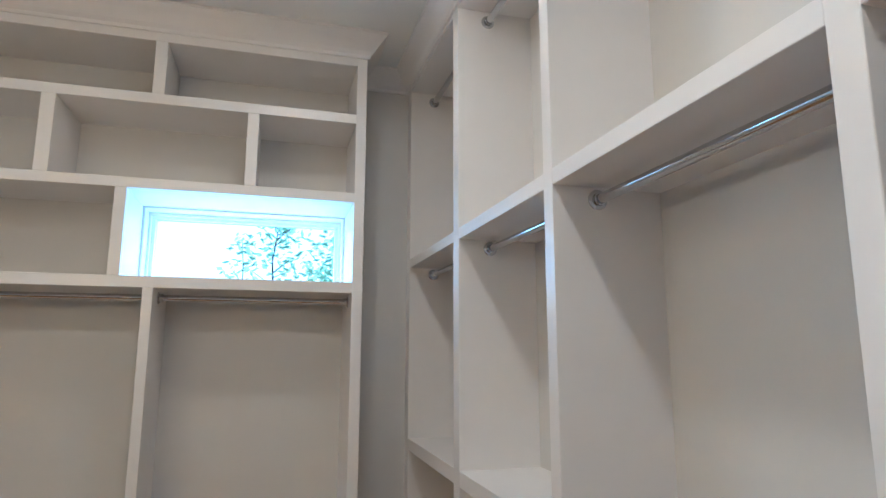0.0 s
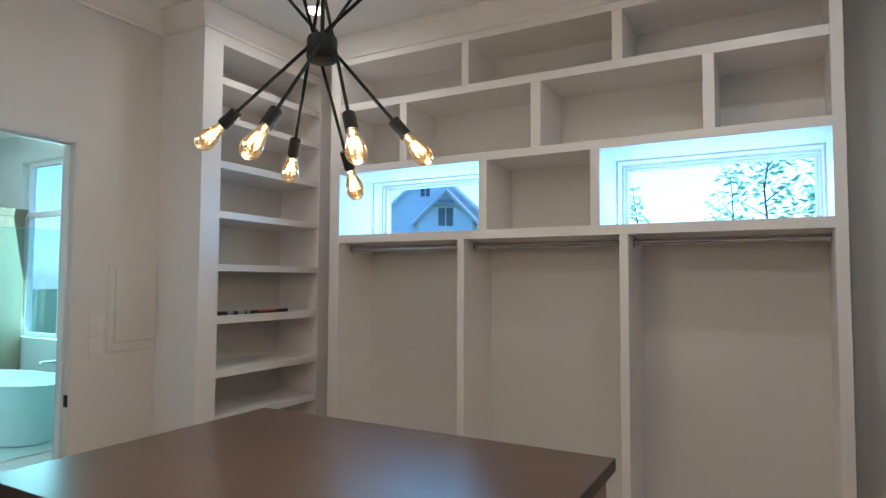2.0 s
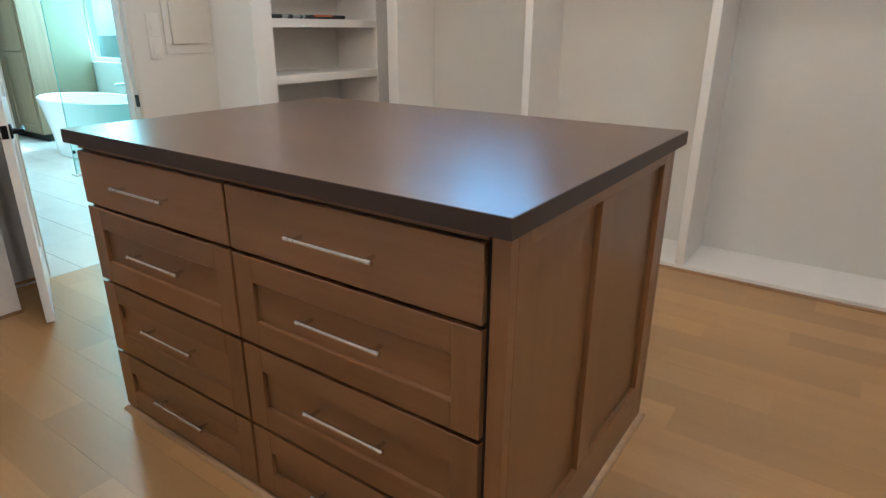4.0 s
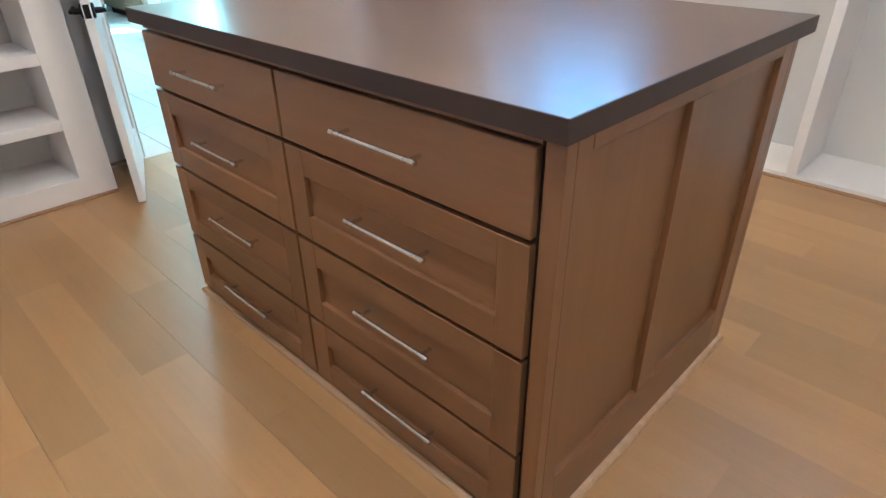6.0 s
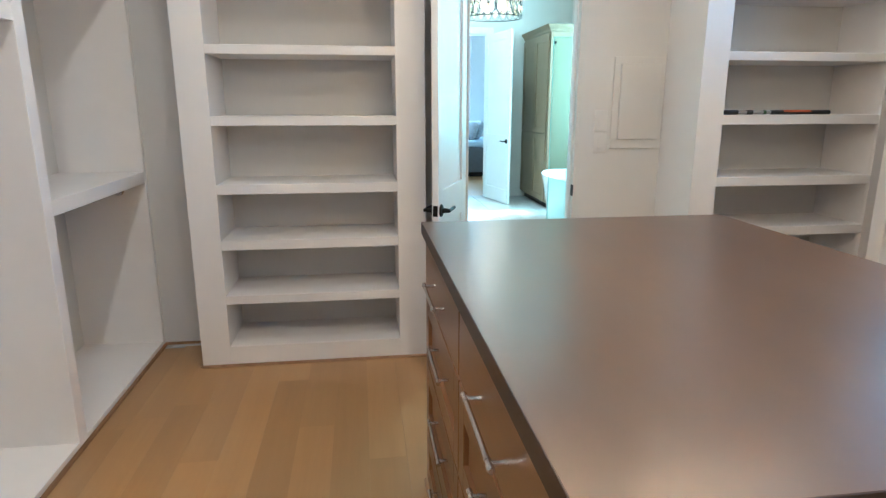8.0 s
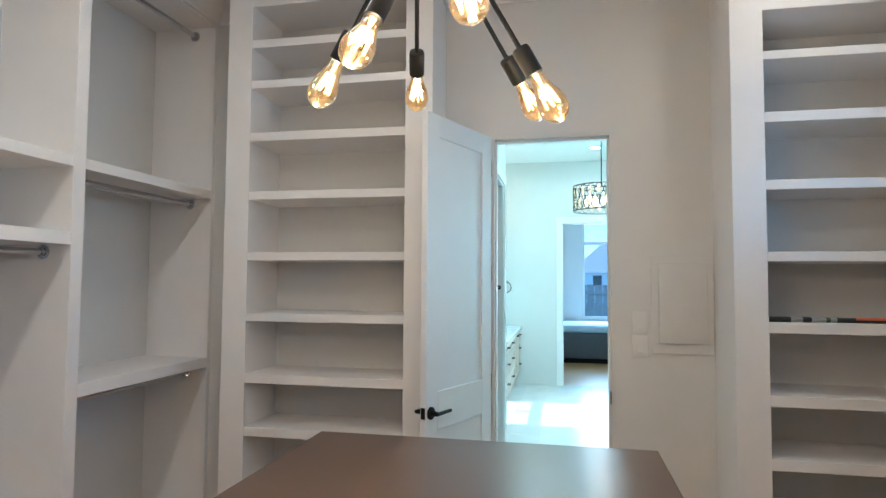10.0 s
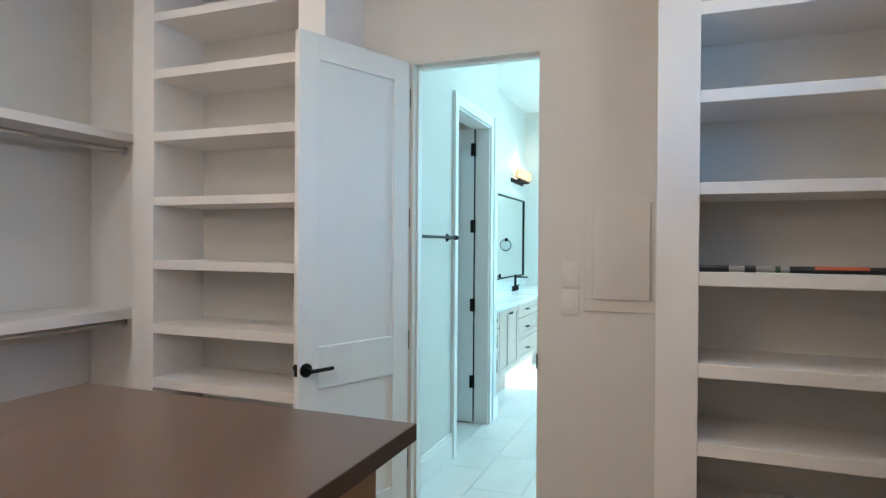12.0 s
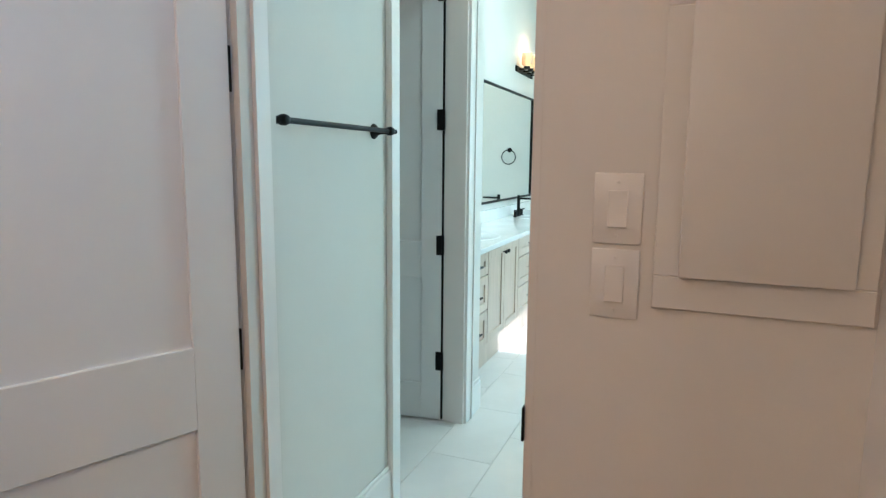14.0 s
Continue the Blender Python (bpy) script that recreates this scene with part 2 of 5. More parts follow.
# ---- mesh helpers ----
def box(bm, x0, x1, y0, y1, z0, z1, bevel=0.0, seg=1):
    r = bmesh.ops.create_cube(bm, size=1.0)
    m = Matrix.Translation(((x0 + x1) / 2, (y0 + y1) / 2, (z0 + z1) / 2)) @ Matrix.Diagonal((abs(x1 - x0), abs(y1 - y0), abs(z1 - z0), 1))
    bmesh.ops.transform(bm, matrix=m, verts=r["verts"])
    if bevel:
        edges = list({e for v in r["verts"] for e in v.link_edges})
        bmesh.ops.bevel(bm, geom=edges, offset=bevel, segments=seg, affect="EDGES", profile=0.5)
    return bm


def tube(bm, p0, p1, r0, r1=None, sides=16, caps=True):
    p0, p1 = Vector(p0), Vector(p1)
    d = p1 - p0
    c = bmesh.ops.create_cone(bm, cap_ends=caps, segments=sides, radius1=r0, radius2=r0 if r1 is None else r1, depth=d.length)
    bmesh.ops.transform(bm, matrix=Matrix.Translation((p0 + p1) / 2) @ d.to_track_quat("Z", "Y").to_matrix().to_4x4(), verts=c["verts"])
    return bm


def lathe(bm, profile, sides=24, at=(0, 0, 0), along=(0, 0, 1), sx=1.0, sy=1.0, caps=True):
    """A turned shape: rows of radius and height, round an axis."""
    rings = []
    q = Vector(along).to_track_quat("Z", "Y").to_matrix().to_4x4()
    for r, h in profile:
        ring = []
        for k in range(sides):
            a = 2 * math.pi * k / sides
            ring.append(bm.verts.new(Vector(at) + q @ Vector((r * math.cos(a) * sx, r * math.sin(a) * sy, h))))
        rings.append(ring)
    for a, b in zip(rings, rings[1:]):
        for k in range(sides):
            bm.faces.new((a[k], a[(k + 1) % sides], b[(k + 1) % sides], b[k]))
    for ring, flip in ((rings[0], True), (rings[-1], False)):
        if caps and profile[0 if flip else -1][0] > 1e-4:
            bm.faces.new(list(reversed(ring)) if flip else ring)
    bmesh.ops.recalc_face_normals(bm, faces=bm.faces)
    return bm


def mesh_of(bm, name, material, smooth=False):
    me = bpy.data.meshes.new(name)
    bmesh.ops.recalc_face_normals(bm, faces=bm.faces)
    bm.to_mesh(me)
    bm.free()
    me.materials.append(material)
    if smooth:
        for p in me.polygons:
            p.use_smooth = True
        me.set_sharp_from_angle(angle=radians(40))
    return me


def part(name, bm, material, parent=None, label="", smooth=False):
    ob = new(name, mesh_of(bm, name, material, smooth))
    if parent is not None:
        ob.parent = parent
    if label:
        ob["label"] = label
    return ob


def thing(name, label, category, group="", kind="", at=(0, 0, 0)):
    ob = new(name)
    ob.empty_display_size = 0.1
    ob.location = at
    return tagged(ob, label, category, group, kind)


def struct(name, bm, material, label, category, smooth=False):
    return tagged(part(name, bm, material, None, label, smooth), label, category, kind="structure")


def B(*a, bevel=0.0, seg=1):
    return box(bmesh.new(), *a, bevel=bevel, seg=seg)


def wall_with_holes(axis, at0, at1, u0, u1, z0, z1, holes):
    """A wall between two planes of an axis, with openings (u0, u1, z0, z1) right through it."""
    bm = bmesh.new()
    us = sorted({u0, u1, *[h[0] for h in holes], *[h[1] for h in holes]})
    zs = sorted({z0, z1, *[h[2] for h in holes], *[h[3] for h in holes]})

    def solid(i, j):
        if not (0 <= i < len(us) - 1 and 0 <= j < len(zs) - 1):
            return False
        u, z = (us[i] + us[i + 1]) / 2, (zs[j] + zs[j + 1]) / 2
        return not any(h[0] < u < h[1] and h[2] < z < h[3] for h in holes)

    def P(a, u, z):
        return (a, u, z) if axis == "x" else (u, a, z)

    def quad(*ps):
        bm.faces.new([bm.verts.new(p) for p in ps])

    for i in range(len(us) - 1):
        for j in range(len(zs) - 1):
            if not solid(i, j):
                continue
            a, b, c, d = us[i], us[i + 1], zs[j], zs[j + 1]
            for p in (at0, at1):
                quad(P(p, a, c), P(p, b, c), P(p, b, d), P(p, a, d))
            if not solid(i - 1, j):
                quad(P(at0, a, c), P(at1, a, c), P(at1, a, d), P(at0, a, d))
            if not solid(i + 1, j):
                quad(P(at0, b, c), P(at1, b, c), P(at1, b, d), P(at0, b, d))
            if not solid(i, j - 1):
                quad(P(at0, a, c), P(at1, a, c), P(at1, b, c), P(at0, b, c))
            if not solid(i, j + 1):
                quad(P(at0, a, d), P(at1, a, d), P(at1, b, d), P(at0, b, d))
    bmesh.ops.remove_doubles(bm, verts=bm.verts, dist=0.0005)
    bmesh.ops.recalc_face_normals(bm, faces=bm.faces)
    return bm


def moulding(bm, p0, p1, out, profile, mitre0=0.0, mitre1=0.0):
    """A profile (out, z) drawn from p0 to p1; mitre: how much each end runs on per metre of projection."""
    p0, p1, out = Vector(p0), Vector(p1), Vector(out)
    d = (p1 - p0).normalized()
    a = [bm.verts.new(p0 + out * o + Vector((0, 0, z)) - d * (o * mitre0)) for o, z in profile]
    b = [bm.verts.new(p1 + out * o + Vector((0, 0, z)) + d * (o * mitre1)) for o, z in profile]
    n = len(profile)
    for k in range(n):
        bm.faces.new((a[k], a[(k + 1) % n], b[(k + 1) % n], b[k]))
    bm.faces.new(a), bm.faces.new(list(reversed(b)))
    return bm


# ---- the closet's shell ----
CEILING = 3.40
WX, WB = -3.475, -3.60            # west wall: closet face, bath face
NY, NB = 4.40, 4.62               # north wall
EX, SY = 1.205, -0.50
DY0, DY1, DZ = 1.80, 2.510, 2.44  # the doorway
WIN = [(-2.672, -1.533, 1.948, 2.398), (-0.738, 0.418, 1.948, 2.398)]

struct("wall_north", wall_with_holes("y", NY, NB, WB, EX + 0.12, 0, CEILING, WIN), WALL, "warm white painted wall with two high window openings", "wall")
struct("wall_east", B(EX, EX + 0.12, SY, NY, 0, CEILING), WALL, "warm white painted wall behind the hanging bays", "wall")
struct("wall_south", B(WB, EX + 0.12, SY - 0.12, SY, 0, CEILING), WALL, "warm white painted wall behind hanging bays", "wall")
struct("wall_west", wall_with_holes("x", WB, WX, SY, NY, 0, CEILING, [(DY0, DY1, -0.2, DZ)]), WALL, "warm white painted wall with the doorway to a bathroom", "wall")
struct("ceiling", B(WB, EX + 0.12, SY - 0.12, NB, CEILING, CEILING + 0.1), CEIL, "matt white painted ceiling", "ceiling")
floor = struct("floor", B(-3.43, EX, SY, NY, -0.05, -0.016), OAKTRIM, "light oak plank floor with a satin finish", "floor")

CROWN = [(0, 0), (0, -0.135), (0.012, -0.135), (0.016, -0.118), (0.034, -0.100), (0.070, -0.050), (0.088, -0.030), (0.098, -0.016), (0.104, -0.014), (0.104, 0)]
CROWN = [(o, z - 0.0015) for o, z in CROWN]


def crown(name, runs):
    bm = bmesh.new()
    for p0, p1, out, m0, m1 in runs:
        moulding(bm, (*p0, CEILING), (*p1, CEILING), (*out, 0), CROWN, m0, m1)
    return struct(name, bm, TRIM, "white painted crown moulding at the ceiling", "moulding")


NF, EF, SF = 3.97, 0.82, -0.05     # fronts of the built-in units
SWF, NWF = -3.09, -3.06
crown("crown_north", [((-2.765, NF), (0.478, NF), (0, -1), 1, 1), ((0.478, NF), (0.478, NY), (1, 0), 1, -1), ((-2.765, NY), (-2.765, NF), (-1, 0), -1, 1),
                      ((0.478, NY), (EF, NY), (0, -1), -1, -1), ((NWF, NY), (-2.765, NY), (0, -1), -1, -1)])
crown("crown_east", [((EF, NY), (EF, SF), (-1, 0), -1, -1)])
crown("crown_south", [((WX, SF), (EF, SF), (0, 1), -1, -1)])
crown("crown_west", [((WX, SF), (WX, 0.262), (1, 0), -1, -1), ((WX, 0.262), (SWF, 0.262), (0, -1), -1, 1), ((SWF, 0.262), (SWF, 1.517), (1, 0), 1, 1),
                     ((SWF, 1.517), (WX, 1.517), (0, 1), 1, -1), ((WX, 1.517), (WX, 3.05), (1, 0), -1, -1), ((WX, 3.05), (NWF, 3.05), (0, -1), -1, 1), ((NWF, 3.05), (NWF, NY), (1, 0), 1, -1)])

# skirting and a stained quarter-round shoe along the floor
SHOE = [(0, 0), (0.018, 0), (0.0165, 0.008), (0.011, 0.0145), (0, 0.018)]


LOWSHOE = [(0.8 * o, 0.75 * z) for o, z in SHOE]


def shoe(name, runs):
    bm = bmesh.new()
    for p0, p1, out in runs:
        moulding(bm, (*p0, 0), (*p1, 0), (*out, 0), LOWSHOE)
    return struct(name, bm, SHOEWOOD, "stained oak quarter-round shoe moulding along the floor", "moulding")


shoe("trim_shoe_north", [((-2.765, NF), (0.478, NF), (0, -1)), ((0.478, NF), (0.478, NY), (1, 0)), ((0.478, NY), (EF, NY), (0, -1))])
shoe("trim_shoe_east", [((EF, NY), (EF, SF), (-1, 0))])
shoe("trim_shoe_south", [((WX, SF), (EF, SF), (0, 1))])
shoe("trim_shoe_west", [((SWF, 0.262), (SWF, 1.517), (1, 0)), ((WX, 0.262), (SWF, 0.262), (0, -1)), ((SWF, 1.517), (WX, 1.517), (0, 1)), ((NWF, 3.05), (NWF, NY), (1, 0)),
                        ((WX, 3.05), (NWF, 3.05), (0, -1)), ((WX, SF), (WX, 0.262), (1, 0)), ((WX, 1.517), (WX, DY0 - 0.02), (1, 0)), ((WX, DY1 + 0.02), (WX, 3.05), (1, 0))])


# ---- built-in units ----
def boards(unit, rows):
    for name, *c in rows:
        part(name, B(*c, bevel=0.0018), TRIM, unit)


def hanging_rod(p0, p1, label):
    """A chrome rod held by a round flange at each end."""
    rod = thing("clothes_rod", label, "clothes rod", "clothes rods")
    p0, p1 = Vector(p0), Vector(p1)
    d = (p1 - p0).normalized()
    part("pole", tube(bmesh.new(), p0 + d * 0.004, p1 - d * 0.004, 0.0165, sides=20), CHROME, rod, "polished chrome pole", True)
    for p, s in ((p0, 1), (p1, -1)):
        prof = [(0.033, 0.0), (0.033, 0.004), (0.029, 0.007), (0.0215, 0.008), (0.0215, 0.024), (0.0195, 0.026), (0.017, 0.026)]
        part("flange", lathe(bmesh.new(), prof, 20, p, d * s), CHROME, rod, "round chrome end flange", True)
    return rod


# north unit, with the windows in its third row
n = thing("shelving_unit", "white painted built-in unit with brickwork-like cubbies over three hanging bays", "shelving unit", at=(0, 0, 0))
D = (NF, NY + 0.005)
boards(n, [("side_panel", -2.765, -2.675, *D, 0, 3.30), ("side_panel", 0.420, 0.478, *D, 0, 3.30),
           ("shelf", -2.675, 0.420, NF + 0.001, D[1], 3.215, 3.30), ("shelf", -2.675, 0.420, NF + 0.001, D[1], 2.862, 2.918),
           ("shelf", -2.675, 0.420, NF + 0.001, D[1], 2.398, 2.452), ("shelf", -2.675, 0.420, NF + 0.001, D[1], 1.886, 1.945),
           ("base", -2.675, 0.420, NF + 0.001, D[1], 0, 0.034)])
for x0, x1, z0, z1 in ((-1.658, -1.605, 2.918, 3.215), (-0.662, -0.600, 2.918, 3.215),
                       (-2.147, -2.090, 2.452, 2.862), (-1.170, -1.104, 2.452, 2.862), (-0.173, -0.113, 2.452, 2.862),
                       (-1.531, -1.473, 1.945, 2.398), (-0.797, -0.740, 1.945, 2.398),
                       (-1.685, -1.634, 0.034, 1.886), (-0.629, -0.580, 0.034, 1.886)):
    part("divider", B(x0, x1, NF + 0.002, D[1], z0, z1, bevel=0.0018), TRIM, n)
for x0, x1 in ((-2.675, -1.685), (-1.634, -0.629), (-0.580, 0.420)):
    hanging_rod((x0, 4.14, 1.848), (x1, 4.14, 1.848), "polished chrome clothes rod under the cubbies of a bay")

# east unit
e = thing("hanging_unit", "white painted built-in hanging unit with two tiers of bays", "hanging unit", "hanging units")
DX = (EF, EX + 0.005)
EPOSTS = [(0.255, 0.320), (1.277, 1.337), (2.304, 2.366), (3.280, 3.365), (4.315, 4.403)]
for y0, y1 in EPOSTS:
    part("upright", B(*DX, y0, y1, 0, 3.30, bevel=0.0018), TRIM, e)
for (a, b), (c, d) in zip(EPOSTS, EPOSTS[1:]):
    rows = [("shelf", EF + 0.001, DX[1], b, c, 3.25, 3.30), ("shelf", EF + 0.001, DX[1], b, c, 2.085, 2.138), ("base", EF + 0.001, DX[1], b, c, 0, 0.034)]
    if b > 2:
        rows.append(("shelf", EF + 0.001, DX[1], b, c, 0.990, 1.058))
    boards(e, rows)
    hanging_rod((0.975, b, 2.046), (0.975, c, 2.046), "polished chrome clothes rod under the middle shelf")
    hanging_rod((0.975, b, 3.195), (0.975, c, 3.195), "polished chrome clothes rod in the upper tier")

# south unit
s = thing("hanging_unit", "white painted built-in hanging unit with shelves at several heights", "hanging unit", "hanging units")
DYS = (SY - 0.005, SF)
SPOSTS = [(-3.479, -3.440), (-2.375, -2.302), (-1.365, -1.290), (-0.325, -0.250), (0.715, 0.790)]
for x0, x1 in SPOSTS:
    part("upright", B(x0, x1, *DYS, 0, 3.30, bevel=0.0018), TRIM, s)
for k, ((a, b), (c, d)) in enumerate(zip(SPOSTS, SPOSTS[1:])):
    low = (0.995, 1.058) if k % 2 == 0 else (1.722, 1.785)
    boards(s, [("shelf", b, c, DYS[0], SF - 0.001, 3.25, 3.30), ("shelf", b, c, DYS[0], SF - 0.001, 2.095, 2.148), ("shelf", b, c, DYS[0], SF - 0.001, *low), ("base", b, c, DYS[0], SF - 0.001, 0, 0.034)])
    hanging_rod((b, -0.20, 3.195), (c, -0.20, 3.195), "polished chrome clothes rod in the upper tier")
    zr = 2.060 if k % 2 == 0 else 1.688
    hanging_rod((b, -0.20, zr), (c, -0.20, zr), "polished chrome clothes rod under a shelf")
    if k % 2 == 0:
        hanging_rod((b, -0.20, 0.958), (c, -0.20, 0.958), "polished chrome clothes rod under a low shelf")

# the two bookcase-like shelf units beside the door
LEVELS = [(0.360, 0.409), (0.665, 0.717), (0.967, 1.019), (1.322, 1.370), (1.676, 1.722), (2.032, 2.080), (2.378, 2.428), (2.695, 2.742), (2.940, 2.988)]
sw = thing("shelf_unit", "tall white painted shelf unit with nine empty shelves", "shelf unit", "tall shelf units")
boards(sw, [("side_panel", WX - 0.005, SWF - 0.002, 0.264, 0.300, 0, 3.30), ("side_panel", WX - 0.005, SWF - 0.002, 1.479, 1.515, 0, 3.30),
            ("stile", SWF - 0.022, SWF, 0.262, 0.415, 0, 3.30), ("stile", SWF - 0.022, SWF, 1.361, 1.517, 0, 3.30),
            ("rail", SWF - 0.023, SWF - 0.001, 0.415, 1.361, 3.19, 3.30), ("base", WX - 0.005, SWF - 0.001, 0.415, 1.361, 0, 0.116),
            ("lining", WX - 0.005, SWF - 0.022, 0.396, 0.414, 0.0, 3.30), ("lining", WX - 0.005, SWF - 0.022, 1.362, 1.380, 0.0, 3.30)])
for z0, z1 in LEVELS:
    part("shelf", B(WX - 0.005, SWF - 0.004, 0.4145, 1.3615, z0, z1, bevel=0.0018), TRIM, sw)
part("top_panel", B(WX - 0.005, SWF - 0.023, 0.415, 1.361, 3.20, 3.22), TRIM, sw)

nw = thing("shelf_unit", "tall white painted shelf unit holding one striped pole", "shelf unit", "tall shelf units")
boards(nw, [("side_panel", WX - 0.005, NWF - 0.002, 3.052, 3.088, 0, 3.30),
            ("stile", NWF - 0.022, NWF, 3.050, 3.205, 0, 3.30), ("stile", NWF - 0.022, NWF, 4.195, 4.403, 0, 3.30),
            ("rail", NWF - 0.023, NWF - 0.001, 3.205, 4.195, 3.19, 3.30), ("base", WX - 0.005, NWF - 0.001, 3.205, 4.195, 0, 0.116),
            ("lining", WX - 0.005, NWF - 0.022, 3.186, 3.204, 0.0, 3.30), ("lining", WX - 0.005, NWF - 0.022, 4.196, 4.214, 0.0, 3.30)])
NWLEVELS = [(0.360, 0.409), (0.663, 0.716), (0.965, 1.019), (1.318, 1.372), (1.668, 1.715), (2.021, 2.069), (2.357, 2.408), (2.673, 2.716), (2.924, 2.975)]
for z0, z1 in NWLEVELS:
    part("shelf", B(WX - 0.005, NWF - 0.004, 3.2045, 4.1955, z0, z1, bevel=0.0018), TRIM, nw)
part("top_panel", B(WX - 0.005, NWF - 0.023, 3.205, 4.195, 3.20, 3.22), TRIM, nw)

# ---- windows ----
for k, (x0, x1, z0, z1) in enumerate(WIN):
    w = thing("window_%d" % (k + 1), "high white-framed fixed window set deep over the hanging bays", "window", kind="structure")
    f = 0.034
    lin = 0.012
    for nm, c in (("lining", (x0, x1, NY - 0.001, NB + 0.01, z1 - lin, z1)), ("sill", (x0, x1, NY - 0.001, NB + 0.01, z0, z0 + lin)),
                  ("lining", (x0, x0 + lin, NY - 0.001, NB + 0.01, z0 + lin, z1 - lin)), ("lining", (x1 - lin, x1, NY - 0.001, NB + 0.01, z0 + lin, z1 - lin))):
        part(nm, B(*c, bevel=0.001), TRIM, w)
    a, b, c, d = x0 + lin, x1 - lin, z0 + lin, z1 - lin
    for nm, cc in (("frame", (a, b, 4.53, 4.59, d - f, d)), ("frame", (a, b, 4.53, 4.59, c, c + f)), ("frame", (a, a + f, 4.53, 4.59, c + f, d - f)), ("frame", (b - f, b, 4.53, 4.59, c + f, d - f)),
                   ("stop", (a, b, 4.505, 4.53, d - 0.018, d)), ("stop", (a, a + 0.014, 4.505, 4.53, c, d - 0.018)), ("stop", (b - 0.014, b, 4.505, 4.53, c, d - 0.018))):
        part(nm, B(*cc, bevel=0.002), TRIM, w)
    g = part("pane", B(a + f, b - f, 4.557, 4.563, c + f, d - f), GLASS, w, "clear glass pane")
    g.visible_shadow = False

# ---- doorway and door ----
door = thing("door_1", "white two-panel wooden door standing open into the closet", "door", kind="structure", at=(0, 0, 0))
JT = 0.018
for nm, c in (("jamb", (WB - 0.004, WX - 0.002, DY0, DY0 + JT, 0, DZ)), ("jamb", (WB - 0.004, WX - 0.002, DY1 - JT, DY1, 0, DZ)), ("head", (WB - 0.004, WX - 0.002, DY0 + JT, DY1 - JT, DZ - JT, DZ)),
              ("stop", (WB + 0.03, WX - 0.045, DY0 + JT, DY0 + JT + 0.011, 0, DZ - JT)), ("stop", (WB + 0.03, WX - 0.045, DY1 - JT - 0.011, DY1 - JT, 0, DZ - JT)), ("stop", (WB + 0.03, WX - 0.045, DY0 + JT, DY1 - JT, DZ - JT - 0.011, DZ - JT))):
    part(nm, B(*c, bevel=0.001), TRIM if nm == "stop" else WALL, door)
part("strike_plate", B(WX - 0.03, WX + 0.006, DY1 - JT - 0.004, DY1 - JT + 0.001, 0.865, 0.935, bevel=0.001), BLACK, door, "black strike plate")


def panel_leaf(width, height, thick, z_low, z_high):
    """A two-panel leaf along +x from its hinge edge at the origin, faces at y = 0 and y = -thick."""
    st, top, bot = 0.110, 0.115, 0.20
    parts = [("stile", (0, st, -thick, 0, 0, height)), ("stile", (width - st, width, -thick, 0, 0, height)),
             ("rail", (st, width - st, -thick, 0, height - top, height)), ("rail", (st, width - st, -thick, 0, z_low, z_high)), ("rail", (st, width - st, -thick, 0, 0, bot)),
             ("panel", (st - 0.004, width - st + 0.004, -thick + 0.011, -0.011, bot - 0.004, z_low + 0.004)), ("panel", (st - 0.004, width - st + 0.004, -thick + 0.011, -0.011, z_high - 0.004, height - top + 0.004))]
    return parts


def lever(bm, x, y, z, s, toward):
    """Round rose and lever on the face whose normal is s along y."""
    lathe(bm, [(0.032, 0), (0.032, 0.006), (0.028, 0.010), (0.013, 0.011), (0.012, 0.040)], 24, (x, y, z), (0, s, 0))
    tube(bm, (x - 0.012 * toward, y + s * 0.046, z), (x + 0.118 * toward, y + s * 0.046, z), 0.0095, 0.0085, 14)
    return bm


LEAF_W = 0.685
ang = -21.4
leaf = thing("door_leaf", "white painted two-panel door leaf with black lever, standing open", "door", at=(0, 0, 0))
leaf.matrix_world = pose(-3.462, 1.803, 0.012, 0, 0, ang)
for nm, c in panel_leaf(LEAF_W, 2.418, 0.035, 0.788, 0.983):
    part(nm, B(*c, bevel=0.0015), DOORP, leaf)
for sgn, y in ((1, 0.0), (-1, -0.035)):
    part("lever_handle", lever(bmesh.new(), LEAF_W - 0.042, y, 0.886, sgn, -1), BLACK, leaf, "black round-rose lever handle", True)
part("latch_plate", B(LEAF_W - 0.001, LEAF_W + 0.0025, -0.030, -0.005, 0.860, 0.916, bevel=0.001), BLACK, leaf, "black latch plate")


def hinges(leaf_ob, zs):
    for z in zs:
        hb = bmesh.new()
        tube(hb, (-0.004, -0.039, z - 0.05), (-0.004, -0.039, z + 0.05), 0.0068, sides=12)
        box(hb, -0.007, -0.0004, -0.036, -0.0015, z - 0.05, z + 0.05)
        part("hinge", hb, BLACK, leaf_ob, "black butt hinge", True)


hinges(leaf, (0.322, 0.953, 1.600, 2.230))

# wall plates beside the door
sp = thing("light_switch", "two white rocker switch plates stacked on the wall", "light switch")
for zc in (1.331, 1.196):
    pb = B(WX, WX + 0.006, 2.609, 2.693, zc - 0.063, zc + 0.063, bevel=0.003, seg=2)
    pl = part("plate", pb, PLATE, sp, "", True)
    rk = bmesh.new()
    box(rk, WX + 0.005, WX + 0.0105, 2.634, 2.668, zc - 0.033, zc + 0.033, bevel=0.0012)
    for v in rk.verts:
        if v.co.z > zc and v.co.x > WX + 0.008:
            v.co.x -= 0.0035
    part("rocker", rk, PLATE, pl)
    for dz in (-0.048, 0.048):
        part("screw", lathe(bmesh.new(), [(0.0032, 0), (0.0026, 0.0012)], 10, (WX + 0.006, 2.651, zc + dz), (1, 0, 0)), PLATE, pl)

